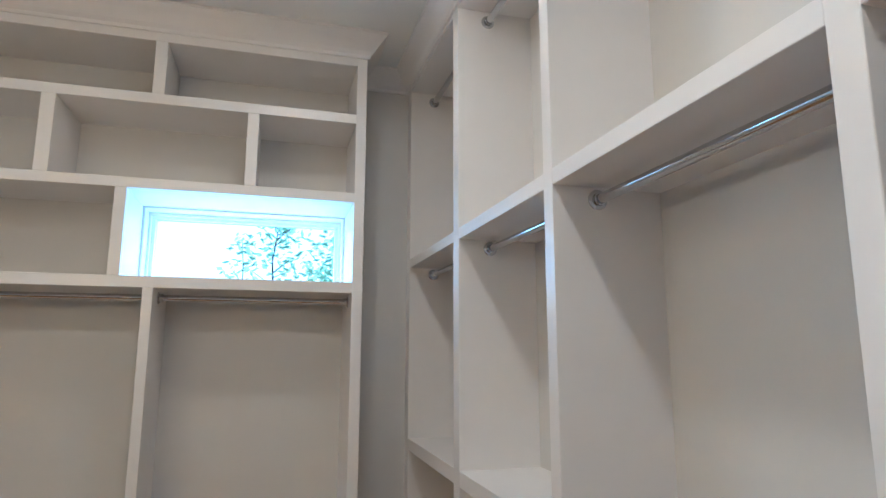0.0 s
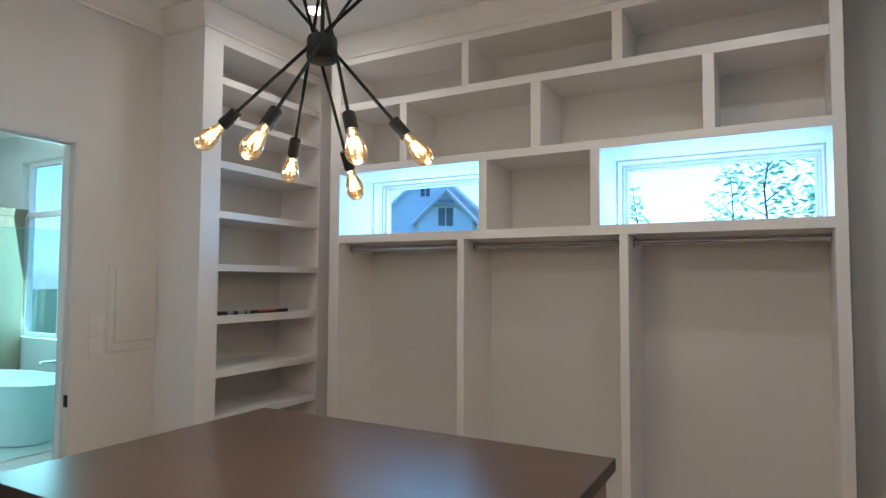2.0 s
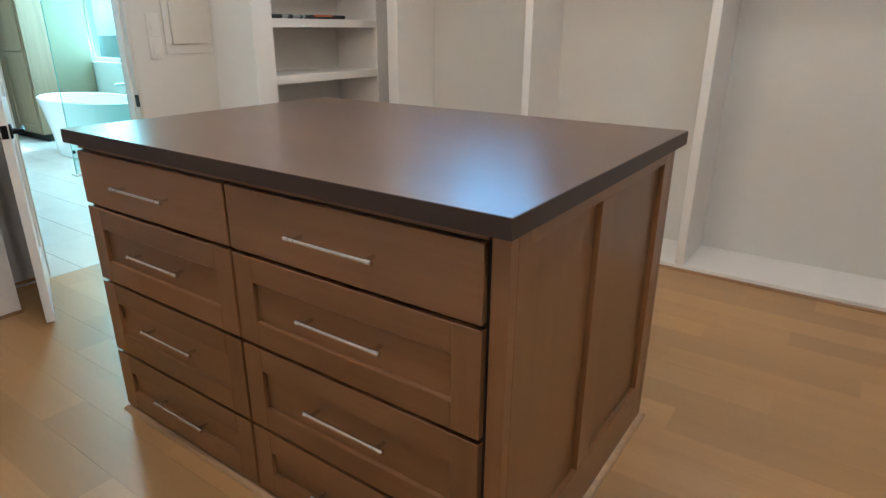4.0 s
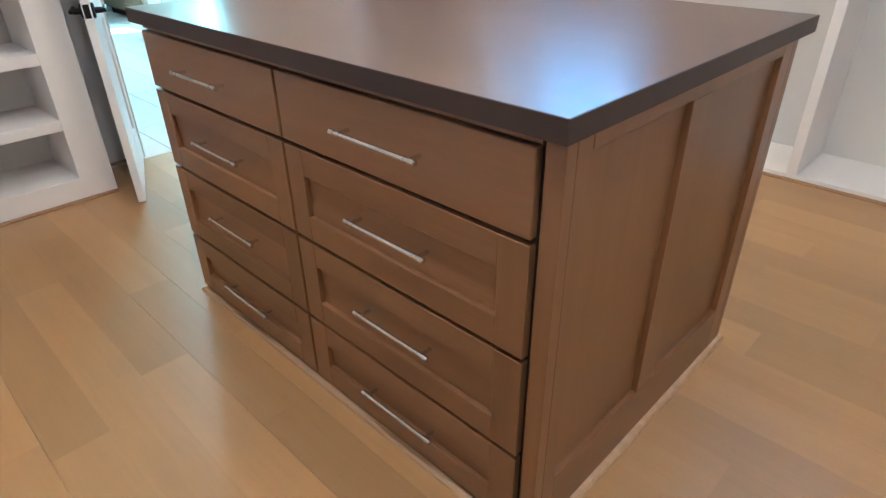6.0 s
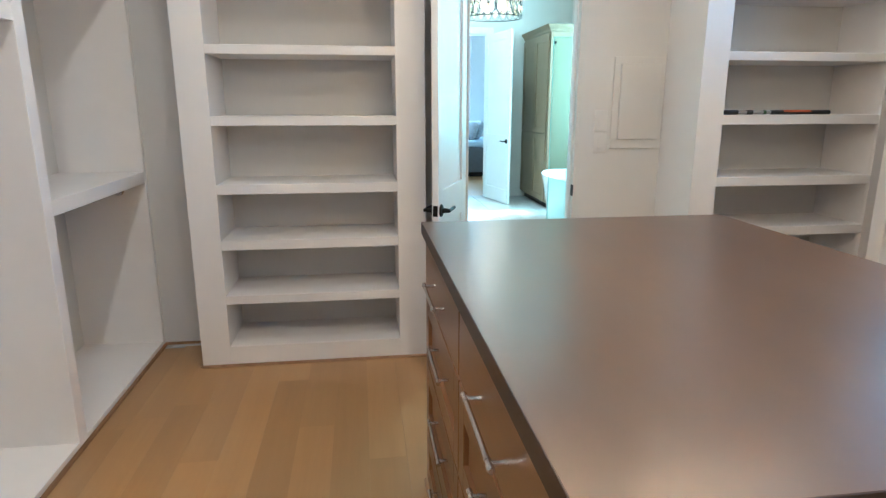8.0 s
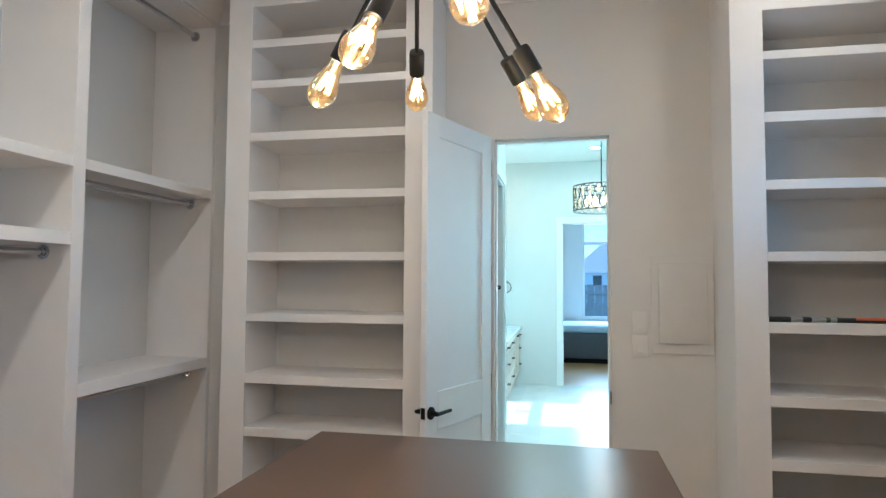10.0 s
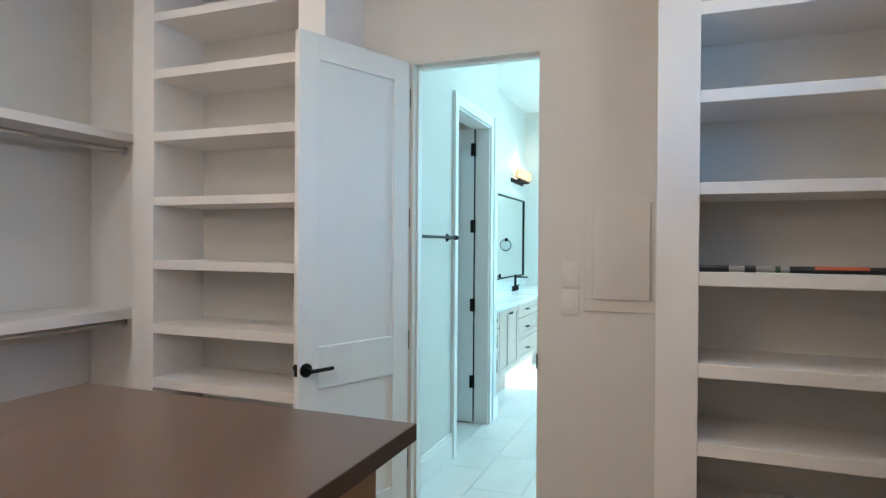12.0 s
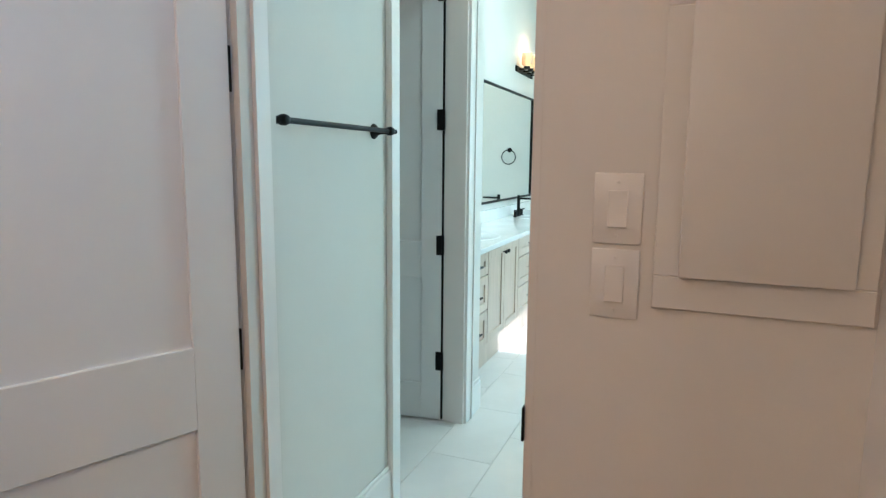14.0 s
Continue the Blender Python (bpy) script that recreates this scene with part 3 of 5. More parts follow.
ap = thing("access_panel", "framed access panel painted like the wall it sits in", "access panel")
fr = bmesh.new()
y0, y1, z0, z1 = 2.716, 3.046, 1.160, 1.712
for c in ((y0, y1, z0, z0 + 0.058), (y0, y1, z1 - 0.045, z1), (y0, y0 + 0.043, z0 + 0.058, z1 - 0.045), (y1 - 0.035, y1, z0 + 0.058, z1 - 0.045)):
    box(fr, WX, WX + 0.010, *c, bevel=0.002)
part("panel_frame", fr, WALL, ap)
part("panel_door", B(WX, WX + 0.027, 2.757, 3.013, 1.219, 1.672, bevel=0.004, seg=2), WALL, ap, "flat hinged cover", True)

# ---- island ----
isl = thing("island_cabinet", "brown stained wooden closet island with eight drawers", "island cabinet")
IX0, IX1, IY0, IY1, IT = -1.875, -0.335, 1.405, 2.420, 0.980
part("top_slab", B(-1.9275, -0.3275, 1.3775, 2.5195, IT, 1.022), TOPWOOD, isl, "dark brown stained wooden top")
# added thin strips that paint the slab's sides darker than its lit top
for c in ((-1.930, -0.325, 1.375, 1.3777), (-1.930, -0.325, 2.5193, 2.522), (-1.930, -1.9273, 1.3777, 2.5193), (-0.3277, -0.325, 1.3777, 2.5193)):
    part("edge_band", B(*c, IT - 0.0005, 1.0215, bevel=0.0006), EDGESHADE, isl, "side of the wooden top, its shade put into a darker colour")
# box coloured near black, so the drawer gaps read as deep shade
part("carcass", B(IX0, IX1 - 0.018, IY0, IY1, 0.0, IT), GAPSHADE, isl, "cabinet box coloured near black for the shade in the drawer gaps")
# corner posts and rails on the long sides
for y, s_ in ((IY0 - 0.012, 1), (IY1 + 0.012, -1)):
    a, b = sorted((y, y + s_ * 0.03))
    part("corner_stile", B(-0.374, IX1, a, b, 0.0, IT - 0.001, bevel=0.0015), MAPLE_V, isl)
    part("top_rail", B(IX0, -0.380, a, b, 0.966, IT - 0.001), MAPLE, isl)
    part("toe_rail", B(IX0, -0.380, a, b, 0.0, 0.030), MAPLE, isl)
# panelled ends
for x, s_ in ((IX1, -1), (IX0 - 0.002, 1)):
    a, b = sorted((x, x + s_ * 0.0175))
    pa, pb_ = sorted((x + s_ * 0.0165, x + s_ * 0.034))
    for nm, yy0, yy1, zz0, zz1, mt in (("end_stile", 1.424, 1.470, 0.0, IT - 0.001, MAPLE_V), ("end_stile", 1.838, 1.922, 0.168, 0.946, MAPLE_V), ("end_stile", 2.338, 2.402, 0.0, IT - 0.001, MAPLE_V),
                                       ("end_rail", 1.470, 2.338, 0.946, IT - 0.001, MAPLE), ("end_rail", 1.470, 2.338, 0.0, 0.168, MAPLE)):
        part(nm, B(a, b, yy0, yy1, zz0, zz1, bevel=0.0015), mt, isl)
    part("end_panel", B(pa, pb_, 1.468, 1.840, 0.166, 0.948), MAPLE_V, isl)
    part("end_panel", B(pa, pb_, 1.920, 2.340, 0.166, 0.948), MAPLE_V, isl)


def pull(length, parent, x, y, z, s_):
    h = bmesh.new()
    yb = y + s_ * 0.032
    tube(h, (x - length / 2, yb, z), (x + length / 2, yb, z), 0.0055, sides=12)
    for q in (-1, 1):
        tube(h, (x + q * (length / 2 - 0.002), yb, z), (x + q * (length / 2 - 0.016), yb, z), 0.0072, sides=12)
        tube(h, (x + q * (length / 2 - 0.030), yb, z), (x + q * (length / 2 - 0.034), yb, z), 0.0070, sides=12)
        tube(h, (x + q * (length / 2 - 0.022), y - s_ * 0.001, z), (x + q * (length / 2 - 0.022), yb, z), 0.0048, sides=10)
    return part("pull", h, NICKEL, parent, "brushed nickel bar pull", True)


ROWS_Z = [(0.793, 0.960, True, 0.877), (0.531, 0.782, False, 0.661), (0.264, 0.520, False, 0.402), (0.036, 0.253, False, 0.135)]
for yf, s_ in ((1.385, -1), (2.440, 1)):
    for x0, x1 in ((-1.872, -1.148), (-1.138, -0.386)):
        for z0, z1, slab, zp in ROWS_Z:
            a, b = sorted((yf, yf - s_ * 0.020))
            if slab:
                dr = part("drawer_front", B(x0, x1, a, b, z0, z1, bevel=0.002), MAPLE, isl)
            else:
                dr = part("drawer_front", B(x0 + 0.05, x1 - 0.05, *sorted((yf - s_ * 0.013, yf - s_ * 0.0195)), z0 + 0.05, z1 - 0.05), MAPLE, isl)
                fw = 0.070
                for nm, c, mt in (("drawer_rail", (x0 + fw, x1 - fw, z1 - fw, z1), MAPLE), ("drawer_rail", (x0 + fw, x1 - fw, z0, z0 + fw), MAPLE),
                                  ("drawer_stile", (x0, x0 + fw, z0, z1), MAPLE_V), ("drawer_stile", (x1 - fw, x1, z0, z1), MAPLE_V)):
                    part(nm, B(c[0], c[1], a, b, c[2], c[3], bevel=0.0015), mt, dr)
            pull(0.262, dr, (x0 + x1) / 2 + 0.002, yf if slab else yf - s_ * 0.013, zp, s_)
shoe_bm = bmesh.new()
for p0, p1, out in (((IX0, IY0 - 0.012), (IX1, IY0 - 0.012), (0, -1)), ((IX1, IY0 - 0.012), (IX1, IY1 + 0.012), (1, 0)), ((IX1, IY1 + 0.012), (IX0, IY1 + 0.012), (0, 1)), ((IX0 - 0.002, IY1 + 0.012), (IX0 - 0.002, IY0 - 0.012), (-1, 0))):
    moulding(shoe_bm, (*p0, 0), (*p1, 0), (*out, 0), SHOE, 1, 1)
part("shoe_moulding", shoe_bm, OAKTRIM, isl, "light oak quarter-round at the foot")

# ---- chandelier ----
HUB = Vector((-1.132, 1.945, 2.372))
ch = thing("chandelier", "black sputnik chandelier with six amber filament bulbs below", "chandelier", at=(0, 0, 0))
part("stem", tube(bmesh.new(), HUB + Vector((0, 0, 0.03)), (HUB.x, HUB.y, CEILING - 0.02), 0.007, sides=12), BLACK, ch, "black stem", True)
part("canopy", lathe(bmesh.new(), [(0.065, 0), (0.065, -0.018), (0.05, -0.026), (0.012, -0.028)], 28, (HUB.x, HUB.y, CEILING)), BLACK, ch, "round black ceiling canopy", True)
part("hub", lathe(bmesh.new(), [(0.030, -0.045), (0.046, -0.040), (0.050, -0.030), (0.050, 0.030), (0.046, 0.040), (0.030, 0.045)], 24, HUB), BLACK, ch, "black turned hub", True)
BULB = [(1.06 * r_, 1.06 * h_) for r_, h_ in [(0.0135, 0.0), (0.0145, 0.008), (0.016, 0.020), (0.021, 0.038), (0.028, 0.058), (0.0315, 0.074), (0.0315, 0.084), (0.028, 0.098), (0.020, 0.109), (0.010, 0.1155), (0.0005, 0.118)]]


def bulb(parent, base, way):
    base, way = Vector(base), Vector(way).normalized()
    sk = bmesh.new()
    lathe(sk, [(0.009, -0.066), (0.019, -0.064), (0.0205, -0.060), (0.0205, 0.004), (0.018, 0.006)], 18, base, way)
    part("socket", sk, BLACK, parent, "black lamp socket", True)
    gl = part("bulb", lathe(bmesh.new(), BULB, 20, base, way), AMBER, parent, "teardrop amber glass filament bulb", True)
    gl.visible_shadow = False
    fb = bmesh.new()
    side = way.orthogonal().normalized()
    up = way.cross(side)
    for k in range(6):
        a = k * math.pi / 3
        r0, r1 = 0.006, 0.011
        o = side * math.cos(a) + up * math.sin(a)
        tube(fb, base + way * 0.040 + o * r0, base + way * 0.084 + o * r1, 0.0018, sides=6)
    tube(fb, base + way * 0.006, base + way * 0.040, 0.004, 0.002, 8)
    fl = part("filament", fb, FILAMENT, gl, "glowing filament")
    fl.visible_shadow = False


ENDS = [(-1.512, 1.819, 2.095), (-1.161, 1.687, 2.011), (-1.450, 2.147, 2.034), (-0.922, 1.855, 2.005), (-1.188, 2.201, 1.959), (-0.835, 2.075, 2.030)]
for k, c in enumerate(ENDS):
    c = Vector(c)
    away = (c - HUB)
    flat = Vector((away.x, away.y, 0)).normalized()
    near = HUB + flat * 0.034 + Vector((-flat.y, flat.x, 0)) * 0.030
    w = (c - near).normalized()
    base = c - w * 0.070
    arm = bmesh.new()
    tube(arm, base - w * 0.05, near - w * 0.42, 0.0058, sides=12)
    part("arm", arm, BLACK, ch, "straight black rod through the hub", True)
    bulb(ch, base, w)
    bulb(ch, near - w * 0.42, -w)
    for q, pw in ((base + w * 0.06, 1.70), (near - w * 0.48, 0.50)):
        lp = new("bulb_light", bpy.data.lights.new("bulb_light", "POINT"))
        lp.data.energy, lp.data.color, lp.data.shadow_soft_size = pw, (1.0, 0.62, 0.31), 0.010
        lp.location = q


def can(x, y, z, watts, colour=WARM):
    c = thing("recessed_light", "round white recessed ceiling light, switched on", "ceiling light", "recessed lights")
    part("trim_ring", lathe(bmesh.new(), [(0.062, 0.0), (0.085, -0.001), (0.083, -0.006), (0.064, -0.009), (0.061, -0.004)], 32, (x, y, z), caps=False), TRIM, c, "white trim ring", True)
    part("lens", lathe(bmesh.new(), [(0.001, -0.0035), (0.061, -0.0035)], 32, (x, y, z)), CANLIGHT, c, "glowing lens")
    l = new("can_light", bpy.data.lights.new("can_light", "AREA"))
    l.data.shape, l.data.size, l.data.energy, l.data.color = "DISK", 0.16, watts, colour
    l.data.spread = radians(176)
    l.matrix_world = look((x, y, z - 0.013), (x, y, 0))


CANS = [(-2.48, 3.44, 2.4), (0.10, 2.85, 4.0), (-1.75, 0.85, 4.3), (0.10, 0.85, 9.0)]
for x, y, w_ in CANS:
    can(x, y, CEILING, w_)

# ceiling vent
vt = thing("ceiling_vent", "white metal ceiling vent with parallel slats", "ceiling vent")
vb = bmesh.new()
vx, vy = -1.80, 3.45
for c in ((vx - 0.18, vx + 0.18, vy - 0.10, vy - 0.075), (vx - 0.18, vx + 0.18, vy + 0.075, vy + 0.10), (vx - 0.18, vx - 0.155, vy - 0.075, vy + 0.075), (vx + 0.155, vx + 0.18, vy - 0.075, vy + 0.075)):
    box(vb, c[0], c[1], c[2], c[3], CEILING - 0.008, CEILING - 0.0005, bevel=0.002)
part("vent_frame", vb, TRIM, vt)
part("backing", B(vx - 0.155, vx + 0.155, vy - 0.075, vy + 0.075, CEILING - 0.002, CEILING - 0.0008), BLACK, vt, "dark duct opening")
for k in range(9):
    sb = bmesh.new()
    box(sb, -0.155, 0.155, -0.008, 0.008, -0.0006, 0.0006)
    so = part("slat", sb, TRIM, vt)
    so.matrix_local = pose(vx, vy - 0.064 + k * 0.016, CEILING - 0.007, 35, 0, 0)

# the striped pole on a shelf
tl = thing("painters_pole", "black pole with white, green and orange bands lying on a shelf", "pole")
tz, tx = 1.372, -3.098
segs = [(3.207, 3.311, 0.0135, TOOLBLACK, "grip"), (3.311, 3.365, 0.0115, TOOLWHITE, "white_band"), (3.365, 3.403, 0.0135, TOOLBLACK, "collar"), (3.403, 3.468, 0.0115, TOOLWHITE, "white_band"),
        (3.468, 3.4855, 0.0125, TOOLGREEN, "green_band"), (3.4855, 3.515, 0.0115, TOOLWHITE, "white_band"), (3.515, 3.890, 0.0130, TOOLBLACK, "shaft")]
for y0, y1, r, mt, nm in segs:
    part(nm, tube(bmesh.new(), (tx, y0, tz + 0.0137), (tx, y1, tz + 0.0137), r, sides=14), mt, tl, "", True)
strip = tube(bmesh.new(), (tx, 3.595, tz + 0.0137), (tx, 3.765, tz + 0.0137), 0.0138, sides=20)
bmesh.ops.bisect_plane(strip, geom=strip.verts[:] + strip.edges[:] + strip.faces[:], plane_co=(tx, 0, tz + 0.0150), plane_no=(0, 0, 1), clear_inner=True)
part("orange_strip", strip, TOOLORANGE, tl, "orange strip along the upper side", True)

# ---- bathroom beyond the doorway ----
BY, BN, BW = 1.69, 4.43, -9.20     # towel-bar wall, window wall, bedroom wall
VW = 1.055                         # vanity wall
struct("wall_bath_towel", wall_with_holes("y", 1.55, BY, -5.55, WB, 0, CEILING, [(-5.30, -4.50, -0.2, 2.44)]), WALL, "white painted wall with a towel bar and a second doorway", "wall")
struct("wall_bath_return", B(-5.55, -5.43, -0.10, 1.55, 0, CEILING), WALL, "white painted return wall at the end of the vanity", "wall")
struct("wall_bath_vanity", B(BW - 0.12, -5.55, VW - 0.12, VW, 0, CEILING), WALL, "white painted wall behind the vanity", "wall")
struct("wall_bath_west", wall_with_holes("x", BW - 0.12, BW, VW, 5.0, 0, CEILING, [(2.20, 3.12, -0.2, 2.46)]), WALL, "white painted wall with a towel ring and the doorway to a bedroom", "wall")
struct("wall_bath_north", wall_with_holes("y", BN, BN + 0.18, BW, WB, 0, CEILING, [(-8.05, -6.55, 0.90, 3.05)]), WALL, "white painted wall with a tall window over the tub", "wall")
struct("wall_toilet_south", B(-5.43, WB, -0.10, 0.0, 0, CEILING), WALL, "white painted wall of the small room", "wall")
struct("ceiling_bath", B(-13.75, WB, -0.10, 5.1, CEILING, CEILING + 0.1), CEIL, "matt white painted ceiling over the bathroom", "ceiling")
bath_floor = struct("floor_bath", B(BW - 0.12, -3.434, -0.10, BN, -0.05, -0.004), GROUT, "pale porcelain tile floor in long staggered tiles", "floor")
tb = bmesh.new()
for x0, x1 in ((-4.44, WB), (-5.55, -5.385)):
    box(tb, x0, x1, BY, BY + 0.016, 0, 0.165, bevel=0.003)
    box(tb, x0, x1, BY, BY + 0.009, 0.165, 0.185, bevel=0.003)
struct("baseboard", tb, TRIM, "white painted baseboard in the bathroom", "baseboard")

d2 = thing("door_2", "white casing with a two-panel door opened into the small room", "door", kind="structure")
for nm, c in (("casing", (-4.502, -4.420, BY, BY + 0.018, 0, 2.525)), ("casing", (-5.382, -5.298, BY, BY + 0.018, 0, 2.525)), ("casing", (-5.298, -4.502, BY, BY + 0.018, 2.44, 2.525)),
              ("casing_bead", (-4.432, -4.420, BY + 0.018, BY + 0.026, 0, 2.525)), ("casing_bead", (-5.382, -5.370, BY + 0.018, BY + 0.026, 0, 2.525)),
              ("jamb", (-5.30, -5.284, 1.545, BY + 0.004, 0, 2.44)), ("jamb", (-4.516, -4.50, 1.545, BY + 0.004, 0, 2.44)), ("head", (-5.284, -4.516, 1.545, BY + 0.004, 2.424, 2.44))):
    part(nm, B(*c, bevel=0.002), TRIM, d2)
# added black strip on the jamb that paints the hinge gap's darkness
part("gap_strip", B(-5.284, -5.2770, 1.557, 1.5755, 0.012, 2.422), BLACK, d2, "black strip standing in for the dark hinge gap")
l2 = thing("door_leaf", "white two-panel door leaf with black hinges, opened inwards", "door")
l2.matrix_world = pose(-5.270, 1.566, 0.012, 0, 0, -82)
for nm, c in panel_leaf(0.765, 2.41, 0.035, 0.788, 0.983):
    part(nm, B(*c, bevel=0.0015), DOORP, l2)
for z in (0.332, 0.964, 1.612, 2.243):
    hb = bmesh.new()
    tube(hb, (-0.010, 0.006, z - 0.052), (-0.010, 0.006, z + 0.052), 0.008, sides=12)
    box(hb, -0.012, 0.026, -0.001, 0.004, z - 0.052, z + 0.052)
    part("hinge", hb, BLACK, l2, "black butt hinge", True)

tbar = thing("towel_bar", "black metal towel bar on the bathroom wall", "towel bar")
for x in (-3.715, -4.325):
    part("post", lathe(bmesh.new(), [(0.028, 0.0), (0.026, 0.006), (0.015, 0.016), (0.011, 0.030), (0.011, 0.052), (0.015, 0.058), (0.016, 0.070), (0.012, 0.080), (0.004, 0.083)], 18, (x, BY, 1.518), (0, 1, 0)), BLACK, tbar, "", True)
part("bar", tube(bmesh.new(), (-3.700, BY + 0.064, 1.518), (-4.372, BY + 0.064, 1.518), 0.0085, sides=14), BLACK, tbar, "", True)

# vanity
VF = 1.565
VX0 = BW + 0.003
van = thing("vanity_cabinet", "long pale wood bathroom vanity with doors and drawers", "vanity cabinet")
part("carcass", B(VX0, -5.56, VW + 0.005, VF - 0.022, 0.20, 0.845), PALEWOOD, van)
part("toe_kick", B(VX0, -5.56, VW + 0.005, VF - 0.08, 0.0, 0.20), PALEWOOD, van, "pale recessed toe kick")


def shaker(nm, parent, x0, x1, z0, z1, yf, handle):
    f = 0.055
    fr_ = bmesh.new()
    for c in ((x0, x0 + f, z0, z1), (x1 - f, x1, z0, z1), (x0 + f, x1 - f, z0, z0 + f), (x0 + f, x1 - f, z1 - f, z1)):
        box(fr_, c[0], c[1], yf - 0.020, yf, c[2], c[3], bevel=0.0012)
    box(fr_, x0 + f - 0.003, x1 - f + 0.003, yf - 0.020, yf - 0.010, z0 + f - 0.003, z1 - f + 0.003)
    d_ = part(nm, fr_, PALEWOOD, parent)
    for hx, hz, kind in handle:
        hb_ = bmesh.new()
        if kind == "pull":
            tube(hb_, (hx - 0.055, yf + 0.026, hz), (hx + 0.055, yf + 0.026, hz), 0.006, sides=10)
            for q in (-0.04, 0.04):
                tube(hb_, (hx + q, yf - 0.011, hz), (hx + q, yf + 0.026, hz), 0.005, sides=8)
        else:
            lathe(hb_, [(0.006, 0), (0.006, 0.014), (0.014, 0.018), (0.015, 0.026), (0.010, 0.030)], 12, (hx, yf - 0.001, hz), (0, 1, 0))
        part("handle", hb_, BLACK, d_, "black metal handle", True)


DRW = [(0.215, 0.445), (0.453, 0.681), (0.689, 0.838)]
for x0, x1, kind in ((-6.078, -5.60, "d"), (-6.448, -6.088, "l"), (-6.815, -6.454, "r"), (-8.205, -6.825, "w"), (-8.550, -8.215, "l"), (-8.905, -8.556, "r"), (-9.185, -8.915, "d")):
    if kind in "dw":
        xs = [(x0 + x1) / 2] if kind == "d" else [x0 + (x1 - x0) * 0.27, x0 + (x1 - x0) * 0.73]
        for z0, z1 in DRW:
            shaker("drawer_front", van, x0, x1, z0, z1, VF, [(x_, (z0 + z1) / 2, "pull") for x_ in xs])
    else:
        shaker("cabinet_door", van, x0, x1, 0.215, 0.838, VF, [((x0 + 0.03) if kind == "l" else (x1 - 0.03), 0.79, "knob")])
ct = thing("vanity_counter", "white quartz countertop with backsplash on the vanity", "countertop")
part("slab", B(VX0 - 0.002, -5.552, VW + 0.002, VF + 0.025, 0.845, 0.880, bevel=0.003), QUARTZ, ct)
part("backsplash", B(VX0 - 0.002, -5.552, VW + 0.002, VW + 0.022, 0.88, 0.985, bevel=0.002), QUARTZ, ct)
for xc in (-6.45, -8.23):
    basin = bmesh.new()
    lathe(basin, [(0.225, 0.0), (0.215, 0.003), (0.20, 0.0035), (0.19, 0.0015)], 32, (xc, 1.34, 0.8805), sx=1.15, sy=0.8)
    part("basin_rim", basin, TUBW, ct, "white undermount basin rim", True)
mir = thing("wall_mirror", "long black-framed mirror above the vanity", "mirror")
mx0, mx1, mz0, mz1 = -9.09, -5.80, 1.043, 2.110
for c in ((mx0, mx1, mz0, mz0 + 0.018), (mx0, mx1, mz1 - 0.018, mz1), (mx0, mx0 + 0.018, mz0 + 0.018, mz1 - 0.018), (mx1 - 0.018, mx1, mz0 + 0.018, mz1 - 0.018)):
    part("frame_bar", B(c[0], c[1], VW + 0.001, VW + 0.025, c[2], c[3], bevel=0.002), BLACK, mir, "thin black frame bar")
part("mirror_glass", B(mx0 + 0.018, mx1 - 0.018, VW + 0.001, VW + 0.010, mz0 + 0.018, mz1 - 0.018), MIRROR, mir, "silvered mirror glass")
FY = VW + 0.115
for xc in (-8.23, -6.45):
    fa = thing("faucet", "black widespread faucet with a long spout on the vanity", "faucet", "vanity faucets")
    body = lathe(bmesh.new(), [(0.024, 0.0), (0.024, 0.008), (0.016, 0.012), (0.016, 0.205), (0.013, 0.212)], 16, (xc, FY, 0.88))
    part("body", body, BLACK, fa, "", True)
    part("spout", B(xc - 0.014, xc + 0.014, FY, FY + 0.165, 1.050, 1.068, bevel=0.004, seg=2), BLACK, fa, "", True)
    for q in (-0.105, 0.105):
        hn = lathe(bmesh.new(), [(0.024, 0.0), (0.024, 0.008), (0.017, 0.012), (0.017, 0.065), (0.014, 0.070)], 14, (xc + q, FY, 0.88))
        tube(hn, (xc + q, FY, 0.942), (xc + q * 1.75, FY + 0.01, 0.946), 0.007, sides=10)
        part("handle", hn, BLACK, fa, "", True)
tr = thing("towel_ring", "black metal towel ring on the end wall", "towel ring")
part("mount", lathe(bmesh.new(), [(0.028, 0), (0.026, 0.006), (0.012, 0.014), (0.012, 0.035), (0.016, 0.045)], 16, (BW, 1.35, 1.555), (1, 0, 0)), BLACK, tr, "", True)
rb = bmesh.new()
for k in range(28):
    a, b = 2 * math.pi * k / 28, 2 * math.pi * (k + 1) / 28
    tube(rb, (BW + 0.037, 1.35 + 0.082 * math.sin(a), 1.475 + 0.082 * math.cos(a)), (BW + 0.037, 1.35 + 0.082 * math.sin(b), 1.475 + 0.082 * math.cos(b)), 0.006, sides=8)
part("ring", rb, BLACK, tr, "", True)

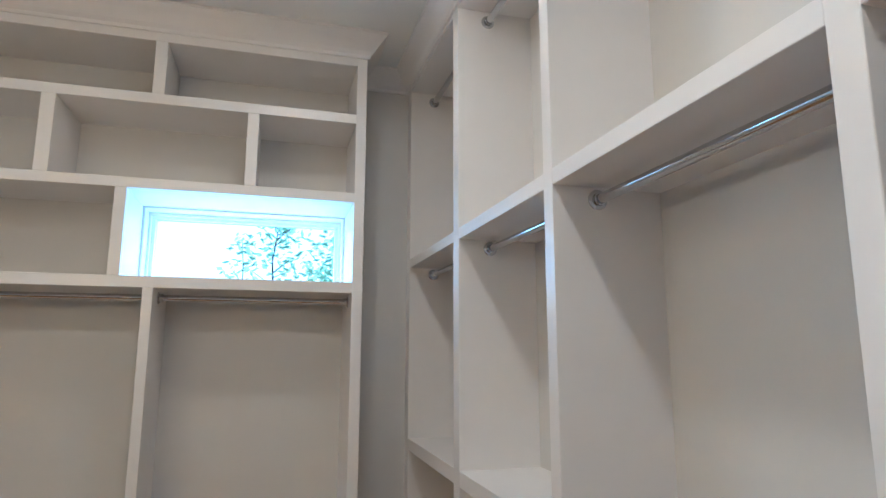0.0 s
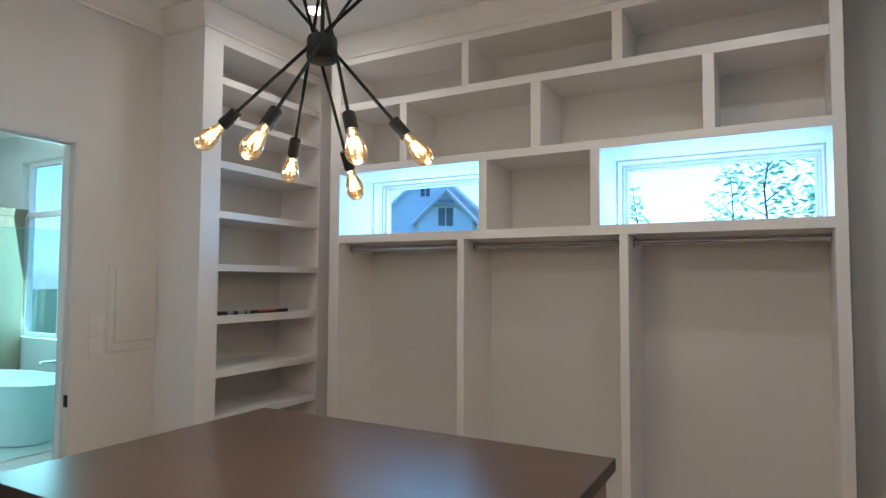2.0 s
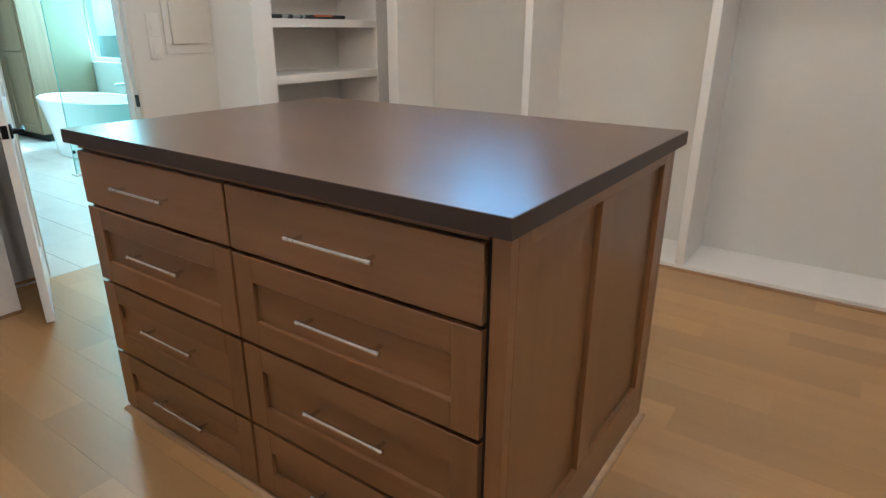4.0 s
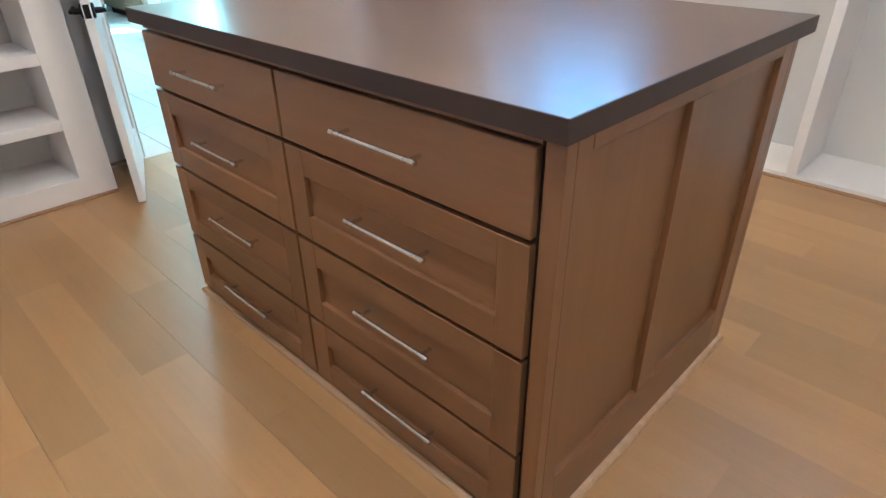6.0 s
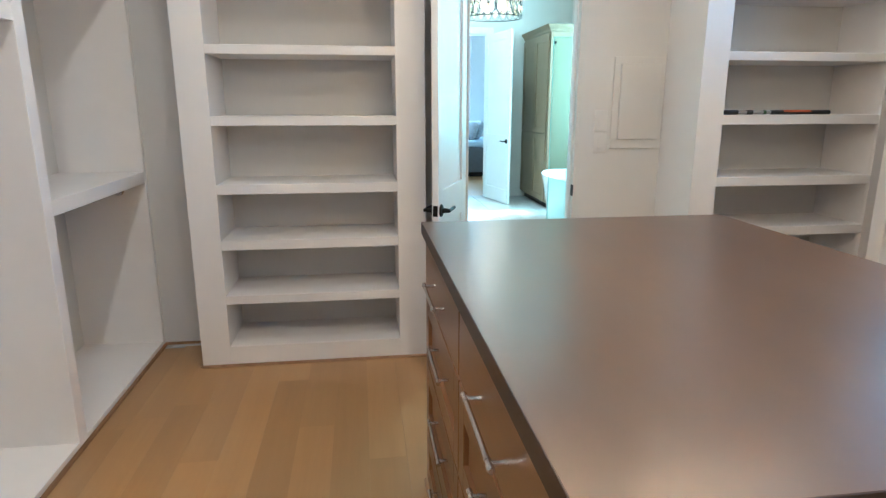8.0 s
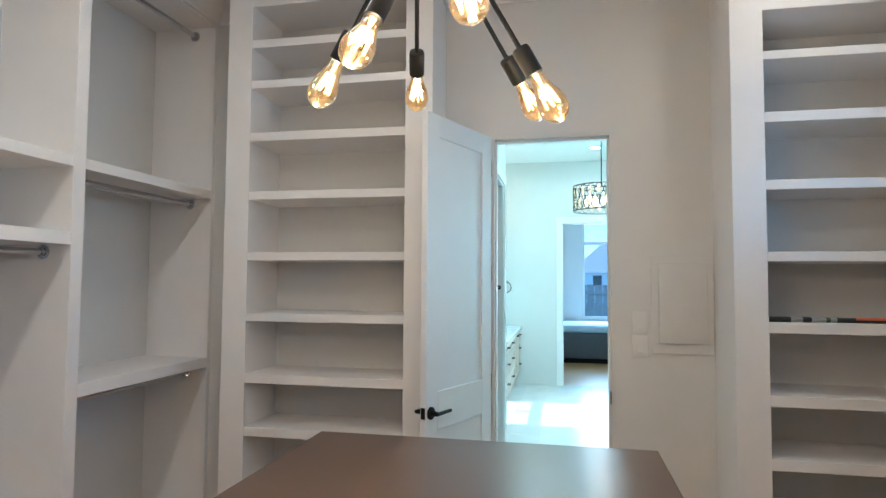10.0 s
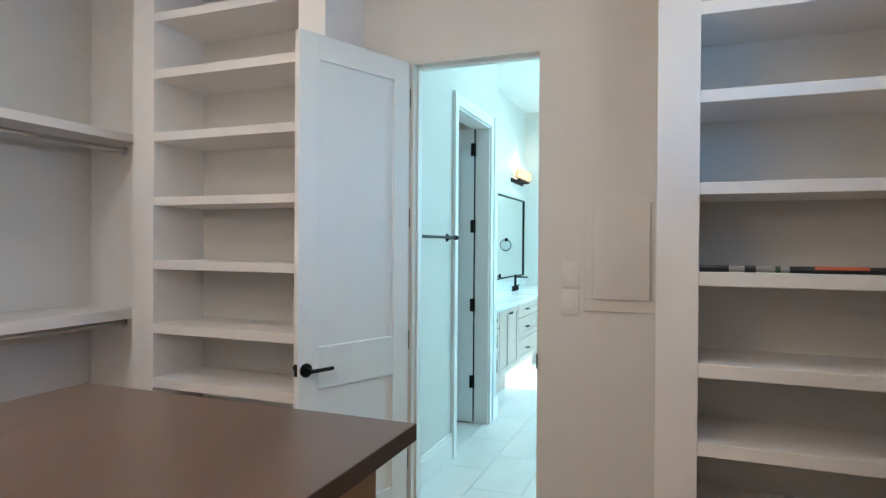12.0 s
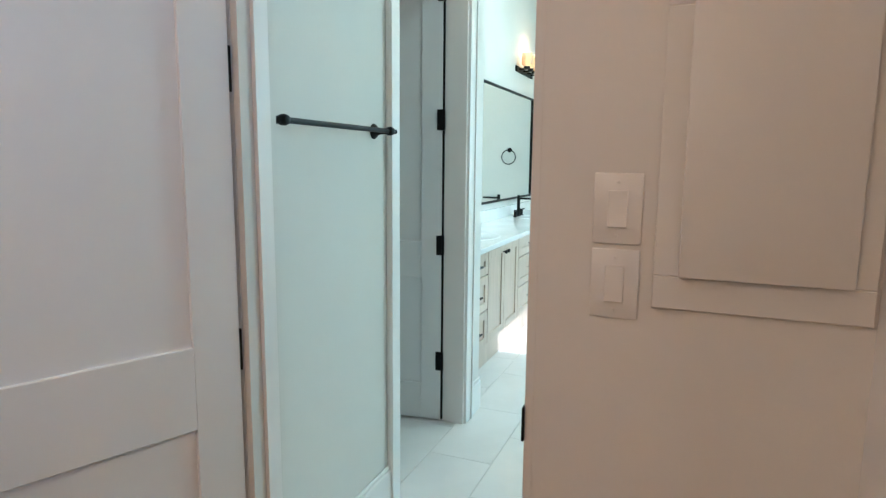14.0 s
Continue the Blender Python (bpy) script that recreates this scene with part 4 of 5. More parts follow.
sc = thing("wall_sconce", "black vanity sconce with faceted crystal shades, lit", "wall lamp")
SZ = 2.345
part("back_plate", B(-9.02, -8.38, VW + 0.001, VW + 0.020, SZ - 0.028, SZ + 0.028, bevel=0.004), BLACK, sc, "black back plate")
for k in range(4):
    x = -8.46 - k * 0.16
    part("arm", tube(bmesh.new(), (x, VW + 0.015, SZ), (x, VW + 0.10, SZ), 0.008, sides=10), BLACK, sc, "", True)
    part("cup", lathe(bmesh.new(), [(0.012, 0), (0.030, 0.008), (0.032, 0.030), (0.026, 0.034)], 16, (x, VW + 0.10, SZ - 0.008)), BLACK, sc, "", True)
    part("shade", lathe(bmesh.new(), [(0.030, 0), (0.052, 0.02), (0.056, 0.075), (0.050, 0.13), (0.046, 0.13), (0.050, 0.075), (0.046, 0.024), (0.026, 0.006)], 10, (x, VW + 0.10, SZ + 0.022), caps=False), WARMCRYSTAL, sc, "faceted crystal shade")
    part("lamp", lathe(bmesh.new(), [(0.008, 0), (0.018, 0.03), (0.020, 0.05), (0.010, 0.075), (0.001, 0.08)], 12, (x, VW + 0.10, SZ + 0.03)), LAMPGLOW, sc, "glowing bulb", True)
sl = new("sconce_light", bpy.data.lights.new("sconce_light", "POINT"))
sl.data.energy, sl.data.color, sl.data.shadow_soft_size = 1.4, (1.0, 0.70, 0.36), 0.05
sl.location = (-8.70, VW + 0.10, SZ + 0.20)

# pendant drum lamp over the tub end of the room
PX, PY, PZ0, PZ1, PR = -6.55, 2.63, 2.325, 2.605, 0.30
pd = thing("pendant_lamp", "black wire drum pendant with crystal ovals, lit", "pendant lamp")
part("cord", tube(bmesh.new(), (PX, PY, PZ1), (PX, PY, CEILING - 0.02), 0.006, sides=8), BLACK, pd, "thin black rod", True)
part("canopy", lathe(bmesh.new(), [(0.065, 0), (0.062, -0.02), (0.012, -0.03)], 24, (PX, PY, CEILING)), BLACK, pd, "", True)
for z in (PZ0, PZ1 - 0.014):
    part("hoop", lathe(bmesh.new(), [(PR - 0.003, 0), (PR + 0.003, 0), (PR + 0.003, 0.008), (PR - 0.003, 0.008), (PR - 0.003, 0)], 40, (PX, PY, z), caps=False), BLACK, pd, "black hoop")
for q in range(3):
    a = q * math.pi / 3
    part("spoke", tube(bmesh.new(), (PX - PR * math.cos(a), PY - PR * math.sin(a), PZ1 - 0.007), (PX + PR * math.cos(a), PY + PR * math.sin(a), PZ1 - 0.007), 0.005, sides=8), BLACK, pd)
NOV = 22
oval, wire = bmesh.new(), bmesh.new()
bmesh.ops.create_icosphere(oval, subdivisions=1, radius=1.0)
for v in oval.verts:
    v.co = Vector((v.co.x * 0.008, v.co.y * 0.028, v.co.z * 0.044))
for k in range(14):
    a, b = 2 * math.pi * k / 14, 2 * math.pi * (k + 1) / 14
    tube(wire, (0, 0.040 * math.sin(a), 0.064 * math.cos(a)), (0, 0.040 * math.sin(b), 0.064 * math.cos(b)), 0.0034, sides=5)
oval_me, wire_me = mesh_of(oval, "crystal", CRYSTAL), mesh_of(wire, "wire_oval", BLACK)
for row, z in enumerate((PZ0 + 0.077, PZ1 - 0.078)):
    for k in range(NOV):
        a = 2 * math.pi * (k + 0.5 * row) / NOV
        for nm, me in (("crystal", oval_me), ("wire_oval", wire_me)):
            o = new(nm, me)
            o.parent = pd
            o.matrix_local = pose(PX + PR * math.cos(a), PY + PR * math.sin(a), z, 0, 0, math.degrees(a))
for q in range(4):
    a = q * math.pi / 2 + 0.4
    part("lamp", lathe(bmesh.new(), [(0.012, 0), (0.026, 0.03), (0.024, 0.06), (0.001, 0.10)], 10, (PX + 0.14 * math.cos(a), PY + 0.14 * math.sin(a), PZ0 + 0.08)), LAMPGLOW, pd, "glowing candle bulb", True)
pl_ = new("pendant_light", bpy.data.lights.new("pendant_light", "POINT"))
pl_.data.energy, pl_.data.color, pl_.data.shadow_soft_size = 5.5, (1.0, 0.84, 0.56), 0.06
pl_.location = (PX, PY, PZ0 + 0.14)
for x, y, w_ in ((-8.26, 2.65, 3.5), (-4.7, 2.65, 4.2), (-6.6, 3.6, 1.5), (-7.2, 1.9, 6.5)):
    can(x, y, CEILING, w_, (0.88, 1.0, 0.85))
can(-4.6, 0.8, CEILING, 0.5, (1.0, 0.85, 0.7))

bv = thing("ceiling_vent", "white louvred ceiling vent in the bathroom", "ceiling vent")
part("vent_frame", B(-7.62, -7.44, 2.50, 2.82, CEILING - 0.008, CEILING - 0.0005, bevel=0.002), TRIM, bv)
for k in range(7):
    part("slot", B(-7.605 + k * 0.0225, -7.595 + k * 0.0225, 2.52, 2.80, CEILING - 0.0095, CEILING - 0.0079), GROUT, bv, "grey slot")

# tub, glass, linen cabinet, window
tub = thing("bathtub", "white oval freestanding bathtub", "bathtub", at=(0, 0, 0))
part("shell", lathe(bmesh.new(), [(0.30, 0.0), (0.315, 0.01), (0.33, 0.20), (0.375, 0.48), (0.395, 0.575), (0.400, 0.592), (0.392, 0.600), (0.378, 0.594), (0.355, 0.50), (0.30, 0.22), (0.20, 0.14), (0.001, 0.13)], 56, (-6.75, 3.75, 0.0), sx=2.0), TUBW, tub, "", True)
part("drain", lathe(bmesh.new(), [(0.03, 0), (0.028, 0.004), (0.001, 0.004)], 16, (-6.75, 3.75, 0.131)), CHROME, tub, "", True)
tf = thing("tub_filler", "chrome tub spout beside the bathtub", "faucet")
part("riser", tube(bmesh.new(), (-6.75, 4.27, 0), (-6.75, 4.27, 0.72), 0.016, sides=12), CHROME, tf, "", True)
part("spout", tube(bmesh.new(), (-6.75, 4.28, 0.71), (-6.75, 4.05, 0.71), 0.013, sides=12), CHROME, tf, "", True)
sg = thing("shower_screen", "frameless clear glass shower panel on a flush tiled threshold", "shower screen")
gp = part("glass_panel", B(-5.855, -5.845, 3.089, 4.425, 0.018, 2.070), SHOWERG, sg, "clear greenish glass panel")
gp.visible_shadow = False
part("curb", B(-5.90, -5.80, 3.06, 4.428, 0, 0.017, bevel=0.003), TILE, sg, "pale flush tiled threshold")
part("polished_edge", B(-5.855, -5.845, 3.085, 3.0888, 0.018, 2.074), GLASSEDGE, sg, "green polished glass edge")
part("polished_edge", B(-5.855, -5.845, 3.0888, 4.425, 2.0702, 2.074), GLASSEDGE, sg, "green polished glass edge")
for z in (0.22, 2.02):
    part("clip", B(-5.862, -5.838, 3.087, 3.112, z - 0.014, z + 0.014, bevel=0.002), BLACK, sg, "black glass clip")

lc = thing("linen_cabinet", "tall taupe stained wood linen cabinet with panelled doors and crown", "cabinet")
LX0, LX1, LY0, LY1, LZ = -9.19, -7.90, 3.70, 4.42, 2.36
part("carcass", B(LX0, LX1, LY0, LY1, 0.09, LZ, bevel=0.002), TAUPE, lc)
part("plinth", B(LX0, LX1 - 0.02, LY0 + 0.06, LY1, 0.0, 0.09), GAPSHADE, lc, "dark recessed plinth")
cm = bmesh.new()
cprof = [(0, 0), (0.012, 0), (0.02, 0.03), (0.055, 0.07), (0.06, 0.09), (0, 0.09)]
moulding(cm, (LX0, LY0, LZ), (LX1, LY0, LZ), (0, -1, 0), cprof, 0, 1)
moulding(cm, (LX1, LY0, LZ), (LX1, LY1, LZ), (1, 0, 0), cprof, 1, 0)
part("crown_moulding", cm, TAUPE, lc)
part("top_board", B(LX0, LX1, LY0, LY1, LZ + 0.001, LZ + 0.088), TAUPE, lc)
for x0, x1 in ((LX0 + 0.02, (LX0 + LX1) / 2 - 0.003), ((LX0 + LX1) / 2 + 0.003, LX1 - 0.04)):
    for z0, z1 in ((0.11, 1.03), (1.04, 2.33)):
        f = 0.075
        fr_ = bmesh.new()
        for c in ((x0, x0 + f, z0, z1), (x1 - f, x1, z0, z1), (x0 + f, x1 - f, z0, z0 + f), (x0 + f, x1 - f, z1 - f, z1)):
            box(fr_, c[0], c[1], LY0 - 0.022, LY0 - 0.001, c[2], c[3], bevel=0.0012)
        box(fr_, x0 + f - 0.003, x1 - f + 0.003, LY0 - 0.012, LY0 - 0.001, z0 + f - 0.003, z1 - f + 0.003)
        part("cabinet_door", fr_, TAUPE, lc)


def big_window(name, axis, at, u0, u1, z0, z1, transom, label, cols=1):
    w = thing(name, label, "window", kind="structure")

    def P(u_0, u_1, a, b, z_0, z_1):
        return (u_0, u_1, a, b, z_0, z_1) if axis == "y" else (a, b, u_0, u_1, z_0, z_1)

    f = 0.05
    for nm, c in (("frame", (u0, u1, z1 - f, z1)), ("frame", (u0, u1, z0, z0 + f)), ("frame", (u0, u0 + f, z0 + f, z1 - f)), ("frame", (u1 - f, u1, z0 + f, z1 - f)), ("transom_bar", (u0 + f, u1 - f, transom - 0.035, transom + 0.035))):
        part(nm, B(*P(c[0], c[1], at - 0.035, at + 0.035, c[2], c[3]), bevel=0.003), TRIM, w)
    for k in range(1, cols):
        u = u0 + (u1 - u0) * k / cols
        part("mullion", B(*P(u - 0.03, u + 0.03, at - 0.034, at + 0.034, z0 + f, z1 - f), bevel=0.003), TRIM, w)
    for a, b in ((z0 + f, transom - 0.035), (transom + 0.035, z1 - f)):
        g_ = part("pane", B(*P(u0 + f, u1 - f, at - 0.003, at + 0.003, a, b)), GLASS, w, "clear glass pane")
        g_.visible_shadow = False
    return w


big_window("window_3", "y", BN + 0.12, -8.05, -6.55, 0.90, 3.05, 2.40, "tall white-framed bathroom window with a transom", 2)

# ---- bedroom beyond ----
struct("wall_bedroom_far", wall_with_holes("x", -13.72, -13.55, 1.2, 5.1, 0, CEILING, [(2.63, 3.66, 0.76, 2.95)]), WALL, "white painted bedroom wall with a tall window", "wall")
struct("wall_bedroom_south", B(-13.55, BW - 0.12, 1.95, 2.049, 0, CEILING), WALL, "white painted bedroom wall", "wall")
struct("wall_bedroom_north", B(-13.72, BW - 0.12, 5.0, 5.1, 0, CEILING), WALL, "white painted bedroom wall", "wall")
bed_floor = struct("floor_bedroom", B(-13.72, BW - 0.122, 1.2, 5.1, -0.05, -0.003), OAK, "light oak plank floor in the bedroom", "floor")
big_window("window_4", "x", -13.63, 2.63, 3.66, 0.76, 2.95, 2.42, "tall white-framed bedroom window with a transom")
d3 = thing("door_3", "white cased doorway with a plain white door standing open", "door", kind="structure")
for nm, c in (("casing", (BW, BW + 0.018, 2.115, 2.20, 0, 2.545)), ("casing", (BW, BW + 0.018, 3.12, 3.205, 0, 2.545)), ("casing", (BW, BW + 0.018, 2.20, 3.12, 2.46, 2.545)),
              ("jamb", (BW - 0.12, BW + 0.003, 2.20, 2.216, 0, 2.46)), ("jamb", (BW - 0.12, BW + 0.003, 3.104, 3.12, 0, 2.46)), ("head", (BW - 0.12, BW + 0.003, 2.216, 3.104, 2.444, 2.46))):
    part(nm, B(*c, bevel=0.002), TRIM, d3)
l3 = thing("door_leaf", "white two-panel door leaf with a black lever, standing open", "door")
l3.matrix_world = pose(BW + 0.022, 3.112, 0.012, 0, 0, 12)
for nm, c in panel_leaf(0.88, 2.42, 0.035, 0.788, 0.983):
    part(nm, B(*c, bevel=0.0015), DOORP, l3)
part("lever_handle", lever(bmesh.new(), 0.81, -0.035, 0.90, -1, -1), BLACK, l3, "black lever handle", True)

bed = thing("bed", "grey upholstered bed with pale blue bedding and patterned cushions", "bed")
part("bed_frame", B(-13.30, -11.85, 2.10, 4.20, 0.09, 0.58, bevel=0.02, seg=3), SLATE, bed, "grey upholstered base", True)
part("plinth", B(-13.25, -11.92, 2.15, 4.15, 0.0, 0.09), BLACK, bed, "black recessed plinth")
part("mattress", B(-13.29, -11.87, 2.11, 4.19, 0.58, 0.72, bevel=0.05, seg=4), LINEN, bed, "pale blue covered mattress", True)
for k, (x, y, rz) in enumerate(((-12.25, 3.42, 20), (-12.45, 3.60, 8), (-12.65, 3.50, -10))):
    cu = thing("cushion", "grey and white patterned cushion on the bed", "cushion", "cushions on the bed")
    cb = bmesh.new()
    bmesh.ops.create_uvsphere(cb, u_segments=20, v_segments=12, radius=1)
    for v in cb.verts:
        c_ = v.co.copy()
        v.co = Vector((math.copysign(abs(c_.x) ** 0.55, c_.x) * 0.23, c_.y * 0.085, math.copysign(abs(c_.z) ** 0.55, c_.z) * 0.20))
    part("cover", cb, PATTERN, cu, "", True)
    cu.matrix_world = pose(x, y, 0.90, -20, 0, rz)

# ---- outside ----
struct("ground", B(-120, 90, NB + 0.15, 140, -0.62, -0.50), GRASS, "mown grass ground outside", "ground")
struct("ground_west", B(-140, -13.9, -60, NB + 0.15, -0.62, -0.50), GRASS, "mown grass ground outside", "ground")


def gable_house(at, turn, width, depth, eave, ridge, gable_w, label):
    """A house whose ridge runs along its local x, with a smaller gable towards local -y."""
    h = thing("house", label, "house", "neighbouring houses", at=at)
    h.rotation_euler = (0, 0, radians(turn))
    w, d = width / 2, depth / 2
    part("wall", B(-w, w, -d, d, 0, eave), SIDING, h)

    def roof(pts, faces, nm="roof", mt=ROOFING):
        rb_ = bmesh.new()
        vs = [rb_.verts.new(p) for p in pts]
        for f_ in faces:
            rb_.faces.new([vs[i] for i in f_])
        bmesh.ops.solidify(rb_, geom=rb_.faces[:], thickness=0.15)
        return part(nm, rb_, mt, h)

    o = 0.45
    roof([(-w - o, -d - o, eave - 0.2), (w + o, -d - o, eave - 0.2), (w * 0.72, 0, ridge), (-w * 0.72, 0, ridge), (-w - o, d + o, eave - 0.2), (w + o, d + o, eave - 0.2)], [(0, 1, 2, 3), (3, 2, 5, 4), (0, 3, 4), (1, 5, 2)])
    g = gable_w / 2
    gr = eave - 0.2 + (ridge - eave) * 0.86
    gy = -d - 1.2
    gw = bmesh.new()
    a = [gw.verts.new(p) for p in ((-g, gy, 0), (g, gy, 0), (g, gy, eave - 0.1), (0, gy, gr - 0.12), (-g, gy, eave - 0.1))]
    gw.faces.new(a)
    ex = bmesh.ops.extrude_face_region(gw, geom=gw.faces[:])
    bmesh.ops.translate(gw, vec=(0, 1.6, 0), verts=[v for v in ex["geom"] if isinstance(v, bmesh.types.BMVert)])
    part("gable_wall", gw, SIDING, h)
    for s_ in (-1, 1):
        roof([(s_ * (g + 0.35), gy - 0.3, eave - 0.35), (0, gy - 0.3, gr), (0, 0, gr), (s_ * (g + 0.35), 0, eave - 0.35)], [(0, 1, 2, 3)])
        barge = bmesh.new()
        p0, p1 = Vector((s_ * (g + 0.30), gy - 0.34, eave - 0.42)), Vector((0, gy - 0.34, gr - 0.10))
        tube(barge, p0, p1, 0.11, sides=4)
        part("bargeboard", barge, TRIM, h, "white bargeboard")
    zc = eave - 0.3
    wi = part("window", B(-0.55, 0.55, gy - 0.06, gy - 0.002, zc - 0.75, zc + 0.55), TRIM, h, "white-framed window")
    for x0, x1 in ((-0.47, -0.03), (0.03, 0.47)):
        part("pane", B(x0, x1, gy - 0.08, gy - 0.062, zc - 0.67, zc + 0.47), PANEDARK, wi)
    aw = bmesh.new()
    vs = [aw.verts.new(p) for p in ((-0.95, gy - 0.75, zc + 0.65), (0.95, gy - 0.75, zc + 0.65), (0.85, gy - 0.003, zc + 1.10), (-0.85, gy - 0.003, zc + 1.10))]
    aw.faces.new(vs)
    bmesh.ops.solidify(aw, geom=aw.faces[:], thickness=0.09)
    part("window_hood", aw, ROOFING, h, "small shingled hood")
    for x in (-w * 0.7, w * 0.7):
        wi = part("window", B(x - 0.5, x + 0.5, -d - 0.05, -d - 0.002, eave - 1.6, eave - 0.4), TRIM, h, "white-framed window")
        part("pane", B(x - 0.42, x + 0.42, -d - 0.07, -d - 0.052, eave - 1.52, eave - 0.48), PANEDARK, wi)
    return h


def steep_house(at, turn, label):
    """A house with a broad steep gable towards local -y and a small gable in front of it."""
    h = thing("house", label, "house", "neighbouring houses", at=at)
    h.rotation_euler = (0, 0, radians(turn))
    for cx, y0, y1, hw, eave, apex in ((0.0, 0.0, 10.0, 5.4, 4.8, 9.75), (0.85, -2.2, 0.5, 1.75, 6.15, 7.95), (-7.5, 1.5, 9.0, 3.2, 3.4, 6.0)):
        wb = bmesh.new()
        wb.faces.new([wb.verts.new(p) for p in ((cx - hw, y0, 0), (cx + hw, y0, 0), (cx + hw, y0, eave), (cx, y0, apex), (cx - hw, y0, eave))])
        ex = bmesh.ops.extrude_face_region(wb, geom=wb.faces[:])
        bmesh.ops.translate(wb, vec=(0, y1 - y0, 0), verts=[v for v in ex["geom"] if isinstance(v, bmesh.types.BMVert)])
        part("wall", wb, SIDING, h)
        rise = (apex - eave) / hw
        for s_ in (-1, 1):
            sl_ = bmesh.new()
            lo = (cx + s_ * (hw + 0.4), eave - 0.4 * rise)
            top = [(lo[0], y0 - 0.35, lo[1]), (cx, y0 - 0.35, apex), (cx, y1 + 0.35, apex), (lo[0], y1 + 0.35, lo[1])]
            low_ = [sl_.verts.new((x_, y_, z_ + 0.01)) for x_, y_, z_ in top]
            high_ = [sl_.verts.new((x_, y_, z_ + 0.20)) for x_, y_, z_ in top]
            sl_.faces.new(low_), sl_.faces.new(high_)
            for k in range(4):
                sl_.faces.new((low_[k], low_[(k + 1) % 4], high_[(k + 1) % 4], high_[k]))
            part("roof", sl_, ROOFING, h, "grey shingled roof slope")
            bb = bmesh.new()
            tube(bb, (lo[0], y0 - 0.40, lo[1] - 0.02), (cx, y0 - 0.40, apex - 0.02), 0.13, sides=4)
            part("bargeboard", bb, TRIM, h, "white bargeboard")
    for x_, y_, z_, hw, hh in ((-0.5, 0.0, 8.3, 0.38, 0.55), (0.85, -2.2, 6.2, 0.55, 0.65), (-3.0, 0.0, 4.0, 0.6, 0.8), (3.6, 0.0, 4.0, 0.6, 0.8)):
        wi = part("window", B(x_ - hw, x_ + hw, y_ - 0.06, y_ - 0.002, z_ - hh, z_ + hh), TRIM, h, "white-framed window")
        for a, b in ((x_ - hw + 0.07, x_ - 0.03), (x_ + 0.03, x_ + hw - 0.07)):
            part("pane", B(a, b, y_ - 0.08, y_ - 0.062, z_ - hh + 0.07, z_ + hh - 0.07), PANEDARK, wi)
    hd = bmesh.new()
    hd.faces.new([hd.verts.new(p) for p in ((0.0, -2.9, 6.95), (1.7, -2.9, 6.95), (1.6, -2.203, 7.3), (0.1, -2.203, 7.3))])
    bmesh.ops.solidify(hd, geom=hd.faces[:], thickness=0.09)
    part("window_hood", hd, ROOFING, h, "small shingled hood")
    return h


steep_house((-20.3, 36.0, -0.5), 30, "pale sided house with steep grey gabled roofs")
gable_house((-64.0, 11.5, -0.5), 78, 15.0, 9.0, 3.2, 6.2, 5.0, "blue-grey gabled house beyond the fence")
gable_house((-66.0, -8.0, -0.5), 80, 13.0, 9.0, 3.2, 6.0, 4.6, "pale gabled house beyond the fence")

fence = thing("fence", "weathered grey board fence outside the bedroom window", "fence")
for k in range(40):
    part("board", B(-24.03, -24.0, -2.0 + k * 0.30, -2.0 + k * 0.30 + 0.285, -0.5, 1.45 + 0.01 * ((k * 7) % 3)), FENCEW, fence)
for z in (-0.1, 1.1):
    part("rail", B(-23.998, -23.95, -2.0, 10.0, z, z + 0.09), FENCEW, fence)


